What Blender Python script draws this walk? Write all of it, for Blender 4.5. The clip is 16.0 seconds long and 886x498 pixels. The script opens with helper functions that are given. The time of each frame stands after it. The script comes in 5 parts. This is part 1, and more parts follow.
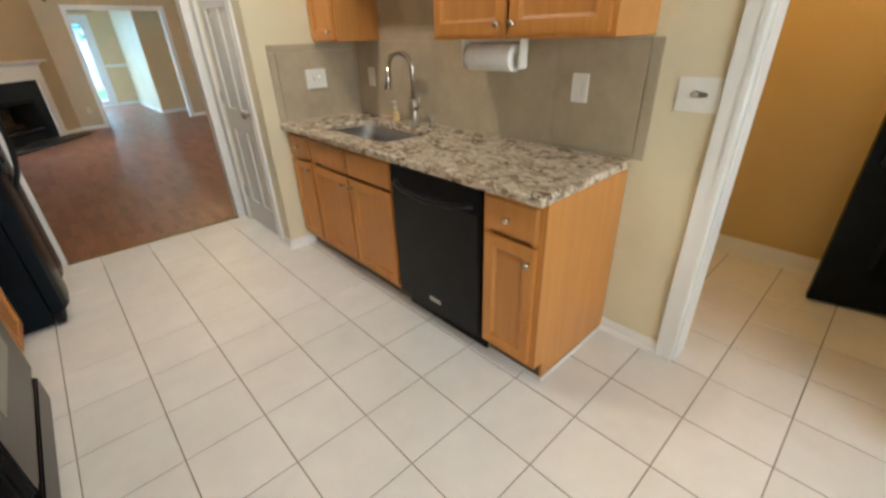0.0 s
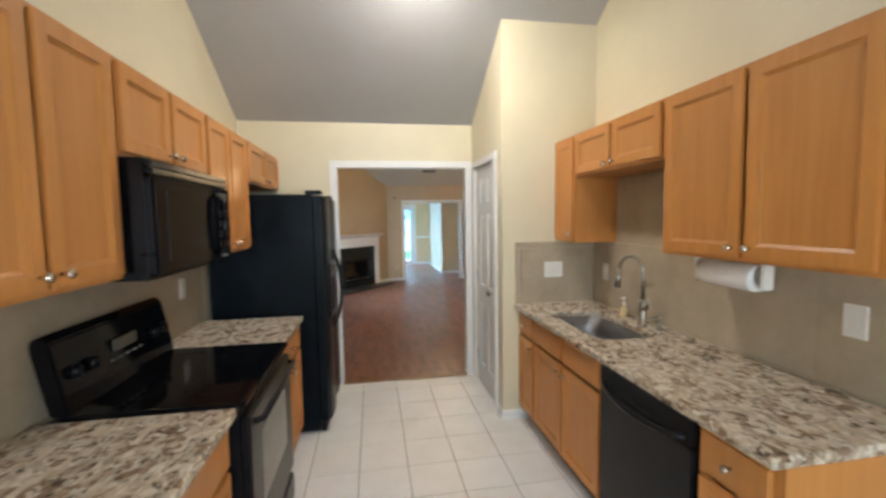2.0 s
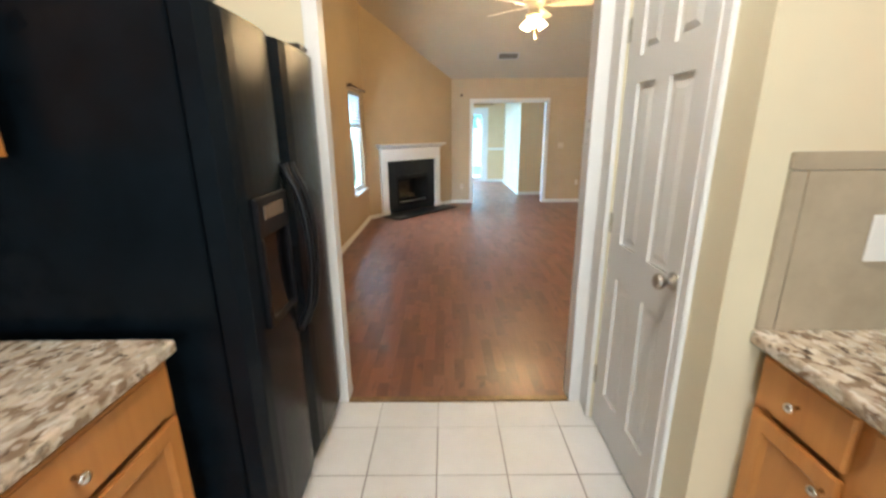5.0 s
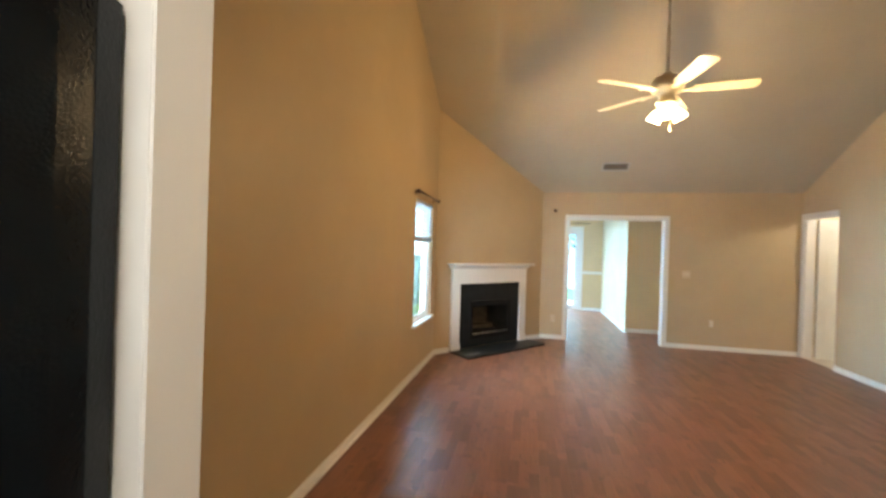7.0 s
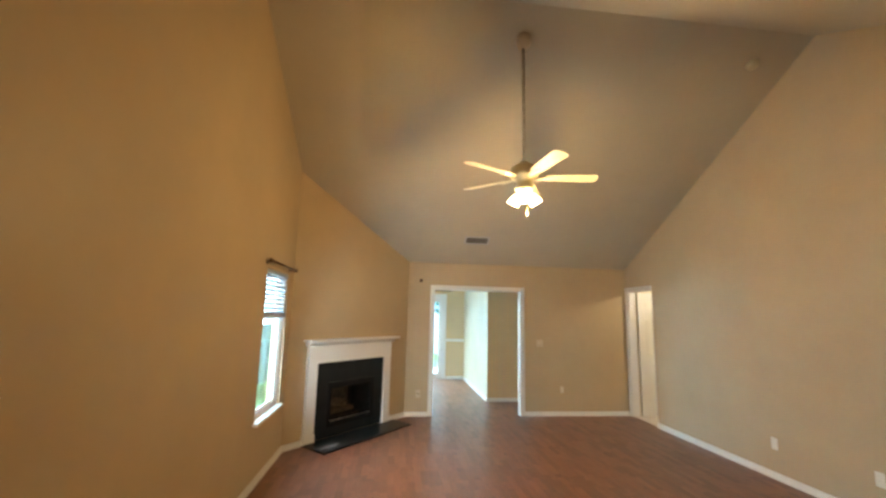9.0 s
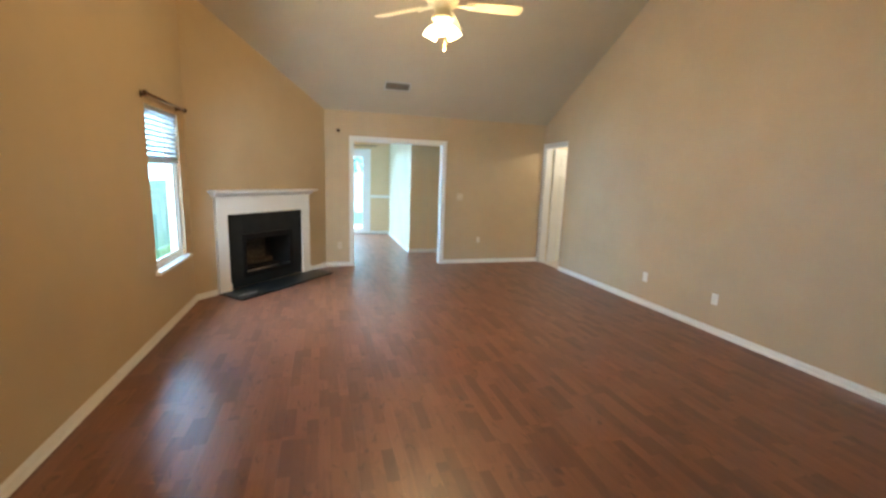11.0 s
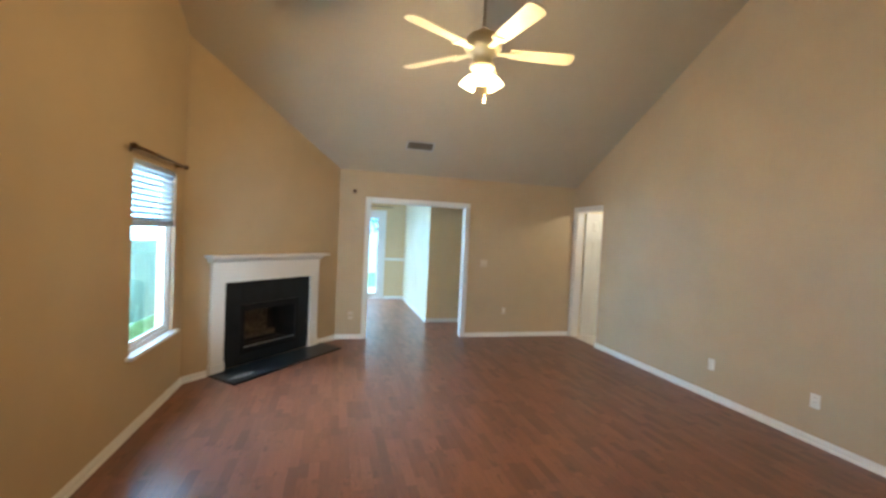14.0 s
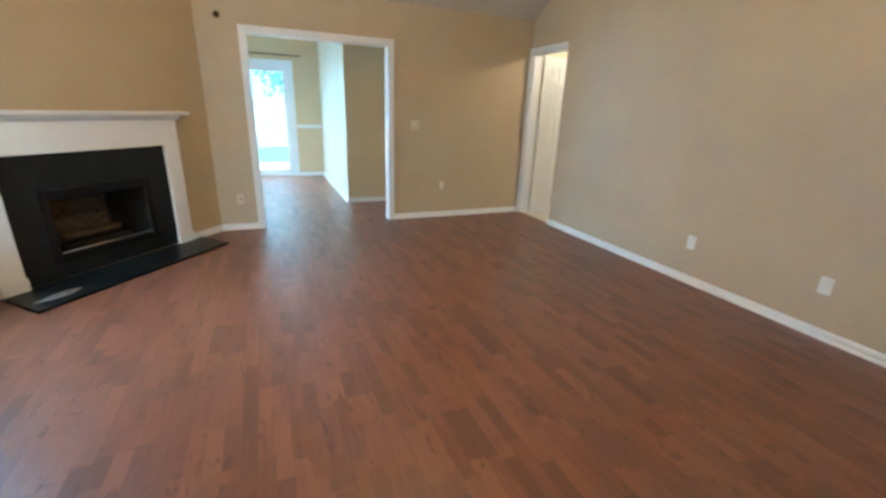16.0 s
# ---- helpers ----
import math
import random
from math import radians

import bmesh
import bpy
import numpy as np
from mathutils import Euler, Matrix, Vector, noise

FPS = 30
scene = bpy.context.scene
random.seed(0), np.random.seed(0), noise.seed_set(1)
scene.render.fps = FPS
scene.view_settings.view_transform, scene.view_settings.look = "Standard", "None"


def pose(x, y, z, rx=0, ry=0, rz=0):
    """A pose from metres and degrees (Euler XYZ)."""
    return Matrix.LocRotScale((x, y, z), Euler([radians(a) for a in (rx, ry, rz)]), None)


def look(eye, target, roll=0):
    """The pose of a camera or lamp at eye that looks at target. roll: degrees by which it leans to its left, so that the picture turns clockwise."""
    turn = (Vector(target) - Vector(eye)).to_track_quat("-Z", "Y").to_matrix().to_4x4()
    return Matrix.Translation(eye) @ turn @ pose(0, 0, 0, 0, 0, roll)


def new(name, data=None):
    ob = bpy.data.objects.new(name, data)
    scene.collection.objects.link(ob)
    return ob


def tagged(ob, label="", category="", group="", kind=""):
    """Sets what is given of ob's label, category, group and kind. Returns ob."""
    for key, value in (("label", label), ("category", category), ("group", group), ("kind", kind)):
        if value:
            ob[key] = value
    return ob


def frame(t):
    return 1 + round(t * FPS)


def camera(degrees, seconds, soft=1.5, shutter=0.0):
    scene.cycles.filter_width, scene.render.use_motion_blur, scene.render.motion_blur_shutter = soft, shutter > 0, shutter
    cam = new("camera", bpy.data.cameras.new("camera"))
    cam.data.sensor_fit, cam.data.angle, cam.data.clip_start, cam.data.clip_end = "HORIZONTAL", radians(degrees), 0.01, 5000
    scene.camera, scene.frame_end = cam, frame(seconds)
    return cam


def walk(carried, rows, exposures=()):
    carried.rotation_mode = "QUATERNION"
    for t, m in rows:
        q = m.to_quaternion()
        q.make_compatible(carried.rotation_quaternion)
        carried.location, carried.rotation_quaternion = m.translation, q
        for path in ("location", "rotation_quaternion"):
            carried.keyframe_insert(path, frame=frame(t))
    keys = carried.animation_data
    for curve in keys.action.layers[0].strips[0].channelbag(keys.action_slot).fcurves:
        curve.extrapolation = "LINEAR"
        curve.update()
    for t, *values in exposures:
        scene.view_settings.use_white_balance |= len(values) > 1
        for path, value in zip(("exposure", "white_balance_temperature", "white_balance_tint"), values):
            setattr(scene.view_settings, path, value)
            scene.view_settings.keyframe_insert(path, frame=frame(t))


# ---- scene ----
cam = camera(93.7, 16.0, soft=2.7, shutter=0.25)
PATH = [
    (0, (0.414, 0.745, 1.412), (1.606, 2.06, 0.491), -1.9),
    (0.5, (0.324, 0.725, 1.483), (1.622, 2.127, 0.891), -0.2),
    (1, (0.347, 0.701, 1.527), (1.617, 2.208, 1.184), 0.2),
    (1.5, (0.449, 0.643, 1.556), (1.39, 2.398, 1.367), -0.0),
    (2, (0.498, 0.57, 1.573), (0.828, 2.537, 1.424), -0.9),
    (2.5, (0.496, 0.613, 1.556), (0.398, 2.591, 1.278), -1.6),
    (3, (0.513, 0.902, 1.493), (0.316, 2.809, 0.924), -2.2),
    (3.5, (0.566, 1.257, 1.432), (0.529, 3.107, 0.673), -1.5),
    (4, (0.693, 1.672, 1.413), (0.696, 3.55, 0.724), -0.3),
    (4.2, (0.719, 1.841, 1.421), (0.704, 3.736, 0.782), -0.3),
    (6.3, (0.727, 3.598, 1.438), (0.726, 5.557, 1.035), -1.1),
    (6.5, (0.714, 3.715, 1.418), (0.662, 5.688, 1.089), -0.8),
    (7, (0.67, 4.087, 1.434), (0.261, 6.045, 1.428), 1.8),
    (7.5, (0.628, 4.276, 1.487), (0.098, 6.185, 1.76), 2.9),
    (8, (0.596, 4.33, 1.596), (0.254, 6.266, 1.965), 2.8),
    (8.5, (0.618, 4.357, 1.589), (0.581, 6.326, 1.936), 2.0),
    (9, (0.636, 4.387, 1.584), (0.861, 6.35, 1.89), 1.4),
    (9.5, (0.707, 4.387, 1.561), (1.151, 6.326, 1.773), 1.0),
    (9.7, (0.721, 4.415, 1.556), (1.242, 6.34, 1.705), 0.9),
    (11.8, (0.845, 4.445, 1.388), (1.393, 6.28, 0.811), 2.9),
    (12, (0.844, 4.459, 1.379), (1.33, 6.298, 0.76), 2.9),
    (12.5, (0.801, 4.487, 1.4), (1.135, 6.335, 0.711), 2.8),
    (13, (0.88, 4.631, 1.357), (1.018, 6.542, 0.782), 2.2),
    (13.5, (0.876, 4.815, 1.449), (1.077, 6.78, 1.136), 3.0),
    (14, (0.815, 5.113, 1.52), (1.321, 7.048, 1.46), 2.7),
    (14.5, (0.819, 5.347, 1.546), (1.703, 7.141, 1.544), 0.8),
    (15, (1.087, 5.56, 1.494), (2.189, 7.224, 1.372), 0.3),
    (15.5, (1.294, 5.822, 1.393), (2.335, 7.483, 0.997), 2.0),
    (16, (1.363, 6.231, 1.326), (2.111, 7.973, 0.689), 2.1),
]
walk(cam, [(t, look(eye, target, roll)) for t, eye, target, roll in PATH],
     [(0.0, -0.5, 6700, 12), (1.0, -0.56, 6500, 12), (2.0, -0.55, 6200, 13), (3.0, -0.34, 6200, 14), (3.5, -0.04, 6300, 12), (4.0, 0.08, 6300, 11), (6.3, -0.12, 6500, 12), (7.0, -0.05, 6800, 12), (7.5, -0.32, 7200, 11), (8.5, -0.28, 7600, 12),
      (9.7, -0.32, 6900, 10), (12.0, -0.04, 6400, 9), (13.5, -0.25, 6300, 9), (14.0, -0.36, 6200, 9), (14.5, -0.48, 6100, 8), (16.0, -0.22, 6100, 8)])

# ---------------------------------------------------------------- world and light
world = bpy.data.worlds.new("world")
scene.world = world
world.use_nodes = True
wn = world.node_tree
sky = wn.nodes.new("ShaderNodeTexSky")
sky.sky_type = 'NISHITA'
sky.sun_disc = False
sky.sun_elevation = radians(50)
sky.sun_rotation = radians(20)
wn.links.new(sky.outputs[0], wn.nodes["Background"].inputs[0])
wn.nodes["Background"].inputs[1].default_value = 0.15


def lamp(name, kind, m, energy, color, size=0.1, size_y=0.0, angle=0.0):
    d = bpy.data.lights.new(name, kind)
    d.energy, d.color = energy, color
    if kind == 'AREA':
        d.size = size
        if size_y:
            d.shape, d.size_y = 'RECTANGLE', size_y
    elif kind == 'POINT':
        d.shadow_soft_size = size
    elif kind == 'SUN':
        d.angle = angle
    ob = new(name, d)
    ob.matrix_basis = m
    return ob


WARM = (1.0, 0.69, 0.34)
lamp("sun", 'SUN', look((0, 0, 20), (-6, 12, 0)), 5.0, (1.0, 0.95, 0.86), angle=radians(0.6))
lamp("kitchen_bulb", 'AREA', pose(0.83, 3.03, 3.19, 18, 0, 0), 59, (1.0, 0.94, 0.84), 0.26)
lamp("fan_bulb", 'POINT', pose(1.757, 7.88, 2.46), 101, WARM, 0.08)
lamp("foyer_bulb", 'POINT', pose(3.0, 0.95, 2.25), 29, (1.0, 0.66, 0.27), 0.08)
lamp("side_room_bulb", 'POINT', pose(5.3, 10.2, 2.2), 40, (1.0, 0.88, 0.68), 0.08)
lamp("window_sky_left", 'AREA', pose(-1.15, 8.4, 1.35, 0, -90, 0), 430, (0.64, 0.84, 1.0), 1.4, 2.4)
lamp("window_sky_back", 'AREA', pose(0.85, -1.50, 1.5, 90, 0, 0), 116, (0.80, 0.92, 1.0), 1.6, 1.1)
lamp("slider_sky", 'AREA', look((1.0, 15.9, 2.62), (1.0, 13.2, 1.1)), 270, (0.66, 0.87, 1.0), 1.8, 1.2)
# added fill outside an unseen opening, brightens the far room
lamp("far_room_fill", 'AREA', pose(-1.0, 12.9, 1.3, 0, -90, 0), 18, (0.62, 0.88, 1.0), 1.3, 1.2)


# ---------------------------------------------------------------- materials
def mat(name, rough=0.5, metal=0.0, spec=0.5):
    m = bpy.data.materials.new(name)
    m.use_nodes = True
    b = m.node_tree.nodes["Principled BSDF"]
    b.inputs["Roughness"].default_value = rough
    b.inputs["Metallic"].default_value = metal
    b.inputs["Specular IOR Level"].default_value = spec
    return m, m.node_tree, b


def node(nt, kind, **values):
    n = nt.nodes.new(kind)
    for k, v in values.items():
        n.inputs[k.replace("_", " ")].default_value = v
    return n


def coords(nt, scale=(1, 1, 1), rot=(0, 0, 0), world_space=False):
    mp = nt.nodes.new("ShaderNodeMapping")
    mp.inputs["Scale"].default_value = scale
    mp.inputs["Rotation"].default_value = rot
    if world_space:
        g = nt.nodes.new("ShaderNodeNewGeometry")
        nt.links.new(g.outputs["Position"], mp.inputs[0])
    else:
        tc = nt.nodes.new("ShaderNodeTexCoord")
        nt.links.new(tc.outputs["Object"], mp.inputs[0])
    return mp.outputs[0]


def ramp(nt, fac, stops):
    r = nt.nodes.new("ShaderNodeValToRGB")
    e = r.color_ramp.elements
    while len(e) < len(stops):
        e.new(0.5)
    for k, (p, c) in enumerate(stops):
        e[k].position, e[k].color = p, (*c, 1)
    nt.links.new(fac, r.inputs[0])
    return r.outputs[0]


def bump(nt, b, height, strength, dist=0.002):
    n = nt.nodes.new("ShaderNodeBump")
    n.inputs["Strength"].default_value, n.inputs["Distance"].default_value = strength, dist
    nt.links.new(height, n.inputs["Height"])
    nt.links.new(n.outputs[0], b.inputs["Normal"])


def mixc(nt, fac, a, b, blend='MIX'):
    n = nt.nodes.new("ShaderNodeMix")
    n.data_type, n.blend_type = 'RGBA', blend
    for sock, v in ((n.inputs[0], fac), (n.inputs[6], a), (n.inputs[7], b)):
        if hasattr(v, "is_linked"):
            nt.links.new(v, sock)
        else:
            sock.default_value = v if isinstance(v, float) else (*v, 1)
    return n.outputs[2]


def paint(name, color, rough=0.55, grain=260.0, strength=0.12, var=0.06, spec=0.4):
    """Rolled wall paint: slight unevenness and an orange-peel relief."""
    m, nt, b = mat(name, rough, 0, spec)
    n1 = node(nt, "ShaderNodeTexNoise", Scale=1.3, Detail=4.0, Roughness=0.6)
    nt.links.new(coords(nt, world_space=True), n1.inputs["Vector"])
    lo, hi = [c * (1 - var) for c in color], [min(1, c * (1 + var)) for c in color]
    nt.links.new(ramp(nt, n1.outputs[0], [(0.3, lo), (0.7, hi)]), b.inputs["Base Color"])
    n2 = node(nt, "ShaderNodeTexNoise", Scale=grain, Detail=2.0)
    nt.links.new(coords(nt, world_space=True), n2.inputs["Vector"])
    bump(nt, b, n2.outputs[0], strength)
    return m


def wood_cabinet(name, dark, light):
    m, nt, b = mat(name, 0.38, 0, 0.45)
    oi = nt.nodes.new("ShaderNodeObjectInfo")
    v = coords(nt, (26, 26, 1.6))
    add = nt.nodes.new("ShaderNodeVectorMath")
    add.operation = 'ADD'
    sc = nt.nodes.new("ShaderNodeVectorMath")
    sc.operation = 'SCALE'
    sc.inputs[0].default_value = (37, 19, 53)
    nt.links.new(oi.outputs["Random"], sc.inputs["Scale"])
    nt.links.new(v, add.inputs[0])
    nt.links.new(sc.outputs[0], add.inputs[1])
    n1 = node(nt, "ShaderNodeTexNoise", Scale=1.0, Detail=6.0, Roughness=0.62, Distortion=0.6)
    nt.links.new(add.outputs[0], n1.inputs["Vector"])
    n3 = node(nt, "ShaderNodeTexNoise", Scale=2.2, Detail=2.0)
    nt.links.new(coords(nt, world_space=True), n3.inputs["Vector"])
    c = ramp(nt, n1.outputs[0], [(0.28, dark), (0.72, light)])
    c2 = mixc(nt, ramp(nt, n3.outputs[0], [(0.3, (0, 0, 0)), (0.8, (0.35, 0.35, 0.35))]), c, [x * 0.86 for x in light])
    nt.links.new(c2, b.inputs["Base Color"])
    bump(nt, b, n1.outputs[0], 0.06)
    return m


def granite_stone():
    """Tan and cream granite: packed crystals of several tones with brown drifts and small dark flecks."""
    m, nt, b = mat("granite", 0.15, 0, 0.5)
    v = coords(nt, (1.0, 0.72, 1.0), (0, 0, 0.6), world_space=True)

    def warped(scale, amount):
        warp = node(nt, "ShaderNodeTexNoise", Scale=scale, Detail=4.0, Roughness=0.65)
        nt.links.new(v, warp.inputs["Vector"])
        wv = nt.nodes.new("ShaderNodeVectorMath")
        wv.operation = 'MULTIPLY_ADD'
        wv.inputs[1].default_value = (amount,) * 3
        nt.links.new(warp.outputs["Color"], wv.inputs[0])
        nt.links.new(v, wv.inputs[2])
        return wv.outputs[0]

    def crystals(scale, warp_scale, amount):
        n = node(nt, "ShaderNodeTexVoronoi", Scale=scale, Randomness=1.0)
        nt.links.new(warped(warp_scale, amount), n.inputs["Vector"])
        sep = nt.nodes.new("ShaderNodeSeparateColor")
        nt.links.new(n.outputs["Color"], sep.inputs[0])
        return sep.outputs

    def drift(scale, lo, hi, amount):
        n = node(nt, "ShaderNodeTexNoise", Scale=scale, Detail=5.0, Roughness=0.65)
        nt.links.new(v, n.inputs["Vector"])
        return ramp(nt, n.outputs[0], [(lo, (0, 0, 0)), (hi, (amount,) * 3)])

    big = crystals(44.0, 50.0, 0.032)
    c = ramp(nt, big[0], [(0.0, (0.44, 0.355, 0.250)), (0.22, (0.62, 0.53, 0.40)), (0.42, (0.50, 0.40, 0.29)), (0.60, (0.69, 0.61, 0.50)), (0.80, (0.41, 0.355, 0.27)), (1.0, (0.60, 0.49, 0.375))])
    brown = mixc(nt, 1.0, ramp(nt, big[1], [(0.50, (0, 0, 0)), (0.62, (1, 1, 1))]), drift(14.0, 0.38, 0.56, 1.0), 'MULTIPLY')
    c = mixc(nt, brown, c, (0.25, 0.172, 0.110))
    fine = crystals(95.0, 90.0, 0.012)
    dark = mixc(nt, 1.0, ramp(nt, fine[0], [(0.70, (0, 0, 0)), (0.78, (0.9, 0.9, 0.9))]), drift(18.0, 0.44, 0.60, 1.0), 'MULTIPLY')
    c = mixc(nt, dark, c, (0.065, 0.047, 0.035))
    pale = ramp(nt, fine[1], [(0.84, (0, 0, 0)), (0.92, (0.6, 0.6, 0.6))])
    c = mixc(nt, pale, c, (0.70, 0.65, 0.56))
    nt.links.new(c, b.inputs["Base Color"])
    r = node(nt, "ShaderNodeTexNoise", Scale=30.0, Detail=3.0)
    nt.links.new(v, r.inputs["Vector"])
    nt.links.new(ramp(nt, r.outputs[0], [(0.3, (0.11,) * 3), (0.7, (0.22,) * 3)]), b.inputs["Roughness"])
    return m


def laminate_planks():
    """Reddish three-strip laminate: short blocks side by side in each board."""
    m, nt, b = mat("laminate", 0.28, 0, 1.0)
    oi = nt.nodes.new("ShaderNodeObjectInfo")
    tc = nt.nodes.new("ShaderNodeTexCoord")
    sep = nt.nodes.new("ShaderNodeSeparateXYZ")
    nt.links.new(tc.outputs["Object"], sep.inputs[0])

    def mth(op, a, c=0.0):
        n = nt.nodes.new("ShaderNodeMath")
        n.operation = op
        for sock, v in ((n.inputs[0], a), (n.inputs[1], c)):
            if hasattr(v, "is_linked"):
                nt.links.new(v, sock)
            else:
                sock.default_value = v
        return n.outputs[0]

    def white(x, y, z):
        cmb = nt.nodes.new("ShaderNodeCombineXYZ")
        for k, v in enumerate((x, y, z)):
            if hasattr(v, "is_linked"):
                nt.links.new(v, cmb.inputs[k])
            else:
                cmb.inputs[k].default_value = v
        w = nt.nodes.new("ShaderNodeTexWhiteNoise")
        w.noise_dimensions = '3D'
        nt.links.new(cmb.outputs[0], w.inputs["Vector"])
        return w.outputs["Value"]

    xid = mth('FLOOR', mth('DIVIDE', sep.outputs[0], 0.0645))
    rnd = mth('MULTIPLY', oi.outputs["Random"], 91.7)
    shift = white(xid, 3.0, rnd)
    yid = mth('FLOOR', mth('ADD', mth('DIVIDE', sep.outputs[1], 0.30), shift))
    tone = white(xid, yid, rnd)
    v = coords(nt, (30, 2.6, 30))
    add = nt.nodes.new("ShaderNodeVectorMath")
    add.operation = 'ADD'
    cmb = nt.nodes.new("ShaderNodeCombineXYZ")
    nt.links.new(mth('MULTIPLY', tone, 40.0), cmb.inputs[0])
    nt.links.new(rnd, cmb.inputs[1])
    nt.links.new(v, add.inputs[0])
    nt.links.new(cmb.outputs[0], add.inputs[1])
    n1 = node(nt, "ShaderNodeTexNoise", Scale=1.0, Detail=6.0, Roughness=0.6, Distortion=0.8)
    nt.links.new(add.outputs[0], n1.inputs["Vector"])
    c1 = ramp(nt, n1.outputs[0], [(0.25, (0.142, 0.048, 0.024)), (0.75, (0.238, 0.086, 0.044))])
    c2 = mixc(nt, ramp(nt, tone, [(0.0, (0.75, 0.75, 0.75)), (0.5, (0, 0, 0))]), c1, (0.096, 0.032, 0.016))
    c3 = mixc(nt, ramp(nt, tone, [(0.6, (0, 0, 0)), (1.0, (0.45, 0.45, 0.45))]), c2, (0.27, 0.106, 0.059))
    # small knots and mineral streaks
    kn = node(nt, "ShaderNodeTexNoise", Scale=1.0, Detail=3.0, Roughness=0.5, Distortion=1.2)
    kv = nt.nodes.new("ShaderNodeVectorMath")
    kv.operation = 'ADD'
    nt.links.new(coords(nt, (16, 6.5, 16)), kv.inputs[0])
    nt.links.new(cmb.outputs[0], kv.inputs[1])
    nt.links.new(kv.outputs[0], kn.inputs["Vector"])
    c4 = mixc(nt, ramp(nt, kn.outputs[0], [(0.60, (0, 0, 0)), (0.72, (0.75, 0.75, 0.75))]), c3, (0.060, 0.020, 0.010))
    nt.links.new(c4, b.inputs["Base Color"])
    # every block lies at a very slightly different tilt
    wn2 = nt.nodes.new("ShaderNodeTexWhiteNoise")
    wn2.noise_dimensions = '1D'
    nt.links.new(mth('MULTIPLY', tone, 917.0), wn2.inputs["W"])
    tilt = nt.nodes.new("ShaderNodeVectorMath")
    tilt.operation = 'MULTIPLY_ADD'
    tilt.inputs[1].default_value, tilt.inputs[2].default_value = (0.022, 0.022, 0.0), (-0.011, -0.011, 0.0)
    nt.links.new(wn2.outputs["Color"], tilt.inputs[0])
    geo = nt.nodes.new("ShaderNodeNewGeometry")
    nsum = nt.nodes.new("ShaderNodeVectorMath")
    nsum.operation = 'ADD'
    nt.links.new(geo.outputs["Normal"], nsum.inputs[0])
    nt.links.new(tilt.outputs[0], nsum.inputs[1])
    nnor = nt.nodes.new("ShaderNodeVectorMath")
    nnor.operation = 'NORMALIZE'
    nt.links.new(nsum.outputs[0], nnor.inputs[0])
    nt.links.new(nnor.outputs[0], b.inputs["Normal"])
    r = node(nt, "ShaderNodeTexNoise", Scale=5.0, Detail=4.0)
    nt.links.new(coords(nt, world_space=True), r.inputs["Vector"])
    nt.links.new(ramp(nt, r.outputs[0], [(0.3, (0.36, 0.36, 0.36)), (0.75, (0.40, 0.40, 0.40))]), b.inputs["Roughness"])
    return m


def ceramic(name, c_lo, c_hi, rough=0.3, scale=3.0, random_tone=0.05):
    m, nt, b = mat(name, rough, 0, 0.5)
    oi = nt.nodes.new("ShaderNodeObjectInfo")
    n1 = node(nt, "ShaderNodeTexNoise", Scale=scale, Detail=5.0, Roughness=0.65)
    nt.links.new(coords(nt, world_space=True), n1.inputs["Vector"])
    c = ramp(nt, n1.outputs[0], [(0.3, c_lo), (0.7, c_hi)])
    lo = 1 - random_tone
    c = mixc(nt, 1.0, c, ramp(nt, oi.outputs["Random"], [(0, (lo, lo, lo * 0.99)), (1, (1, 1, 1))]), 'MULTIPLY')
    nt.links.new(c, b.inputs["Base Color"])
    n2 = node(nt, "ShaderNodeTexNoise", Scale=60.0, Detail=3.0)
    nt.links.new(coords(nt, world_space=True), n2.inputs["Vector"])
    bump(nt, b, n2.outputs[0], 0.05)
    return m


def plain(name, color, rough=0.5, metal=0.0, spec=0.5, var=0.12, scale=9.0):
    m, nt, b = mat(name, rough, metal, spec)
    n1 = node(nt, "ShaderNodeTexNoise", Scale=scale, Detail=4.0)
    nt.links.new(coords(nt, world_space=True), n1.inputs["Vector"])
    lo, hi = [c * (1 - var) for c in color], [min(1, c * (1 + var)) for c in color]
    nt.links.new(ramp(nt, n1.outputs[0], [(0.3, lo), (0.7, hi)]), b.inputs["Base Color"])
    return m


def glowing(name, color, strength):
    m, nt, b = mat(name, 0.4)
    b.inputs["Base Color"].default_value = (*color, 1)
    b.inputs["Emission Color"].default_value = (*color, 1)
    b.inputs["Emission Strength"].default_value = strength
    return m


def clear_glass(name, tint=(1, 1, 1)):
    m, nt, b = mat(name, 0.02)
    b.inputs["Base Color"].default_value = (*tint, 1)
    b.inputs["Transmission Weight"].default_value = 1.0
    b.inputs["IOR"].default_value = 1.45
    return m


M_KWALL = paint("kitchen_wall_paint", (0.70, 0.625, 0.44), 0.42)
M_LWALL = paint("living_wall_paint", (0.505, 0.385, 0.24), 0.5)
M_FWALL = paint("foyer_wall_paint", (0.62, 0.43, 0.17), 0.5)
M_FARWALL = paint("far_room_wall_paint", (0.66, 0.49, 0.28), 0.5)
M_LCEIL = paint("vaulted_ceiling_paint", (0.49, 0.435, 0.335), 0.9, 90.0, 0.6, 0.04, 0.1)
M_CEIL = paint("ceiling_paint", (0.48, 0.475, 0.465), 0.9, 90.0, 0.6, 0.04, 0.1)
M_TRIM = paint("white_trim_paint", (0.78, 0.77, 0.74), 0.35, 120.0, 0.04, 0.03)
M_DOOR = paint("white_door_paint", (0.74, 0.74, 0.71), 0.38, 140.0, 0.05, 0.03)
M_OAK = wood_cabinet("honey_maple", (0.47, 0.187, 0.044), (0.60, 0.264, 0.070))
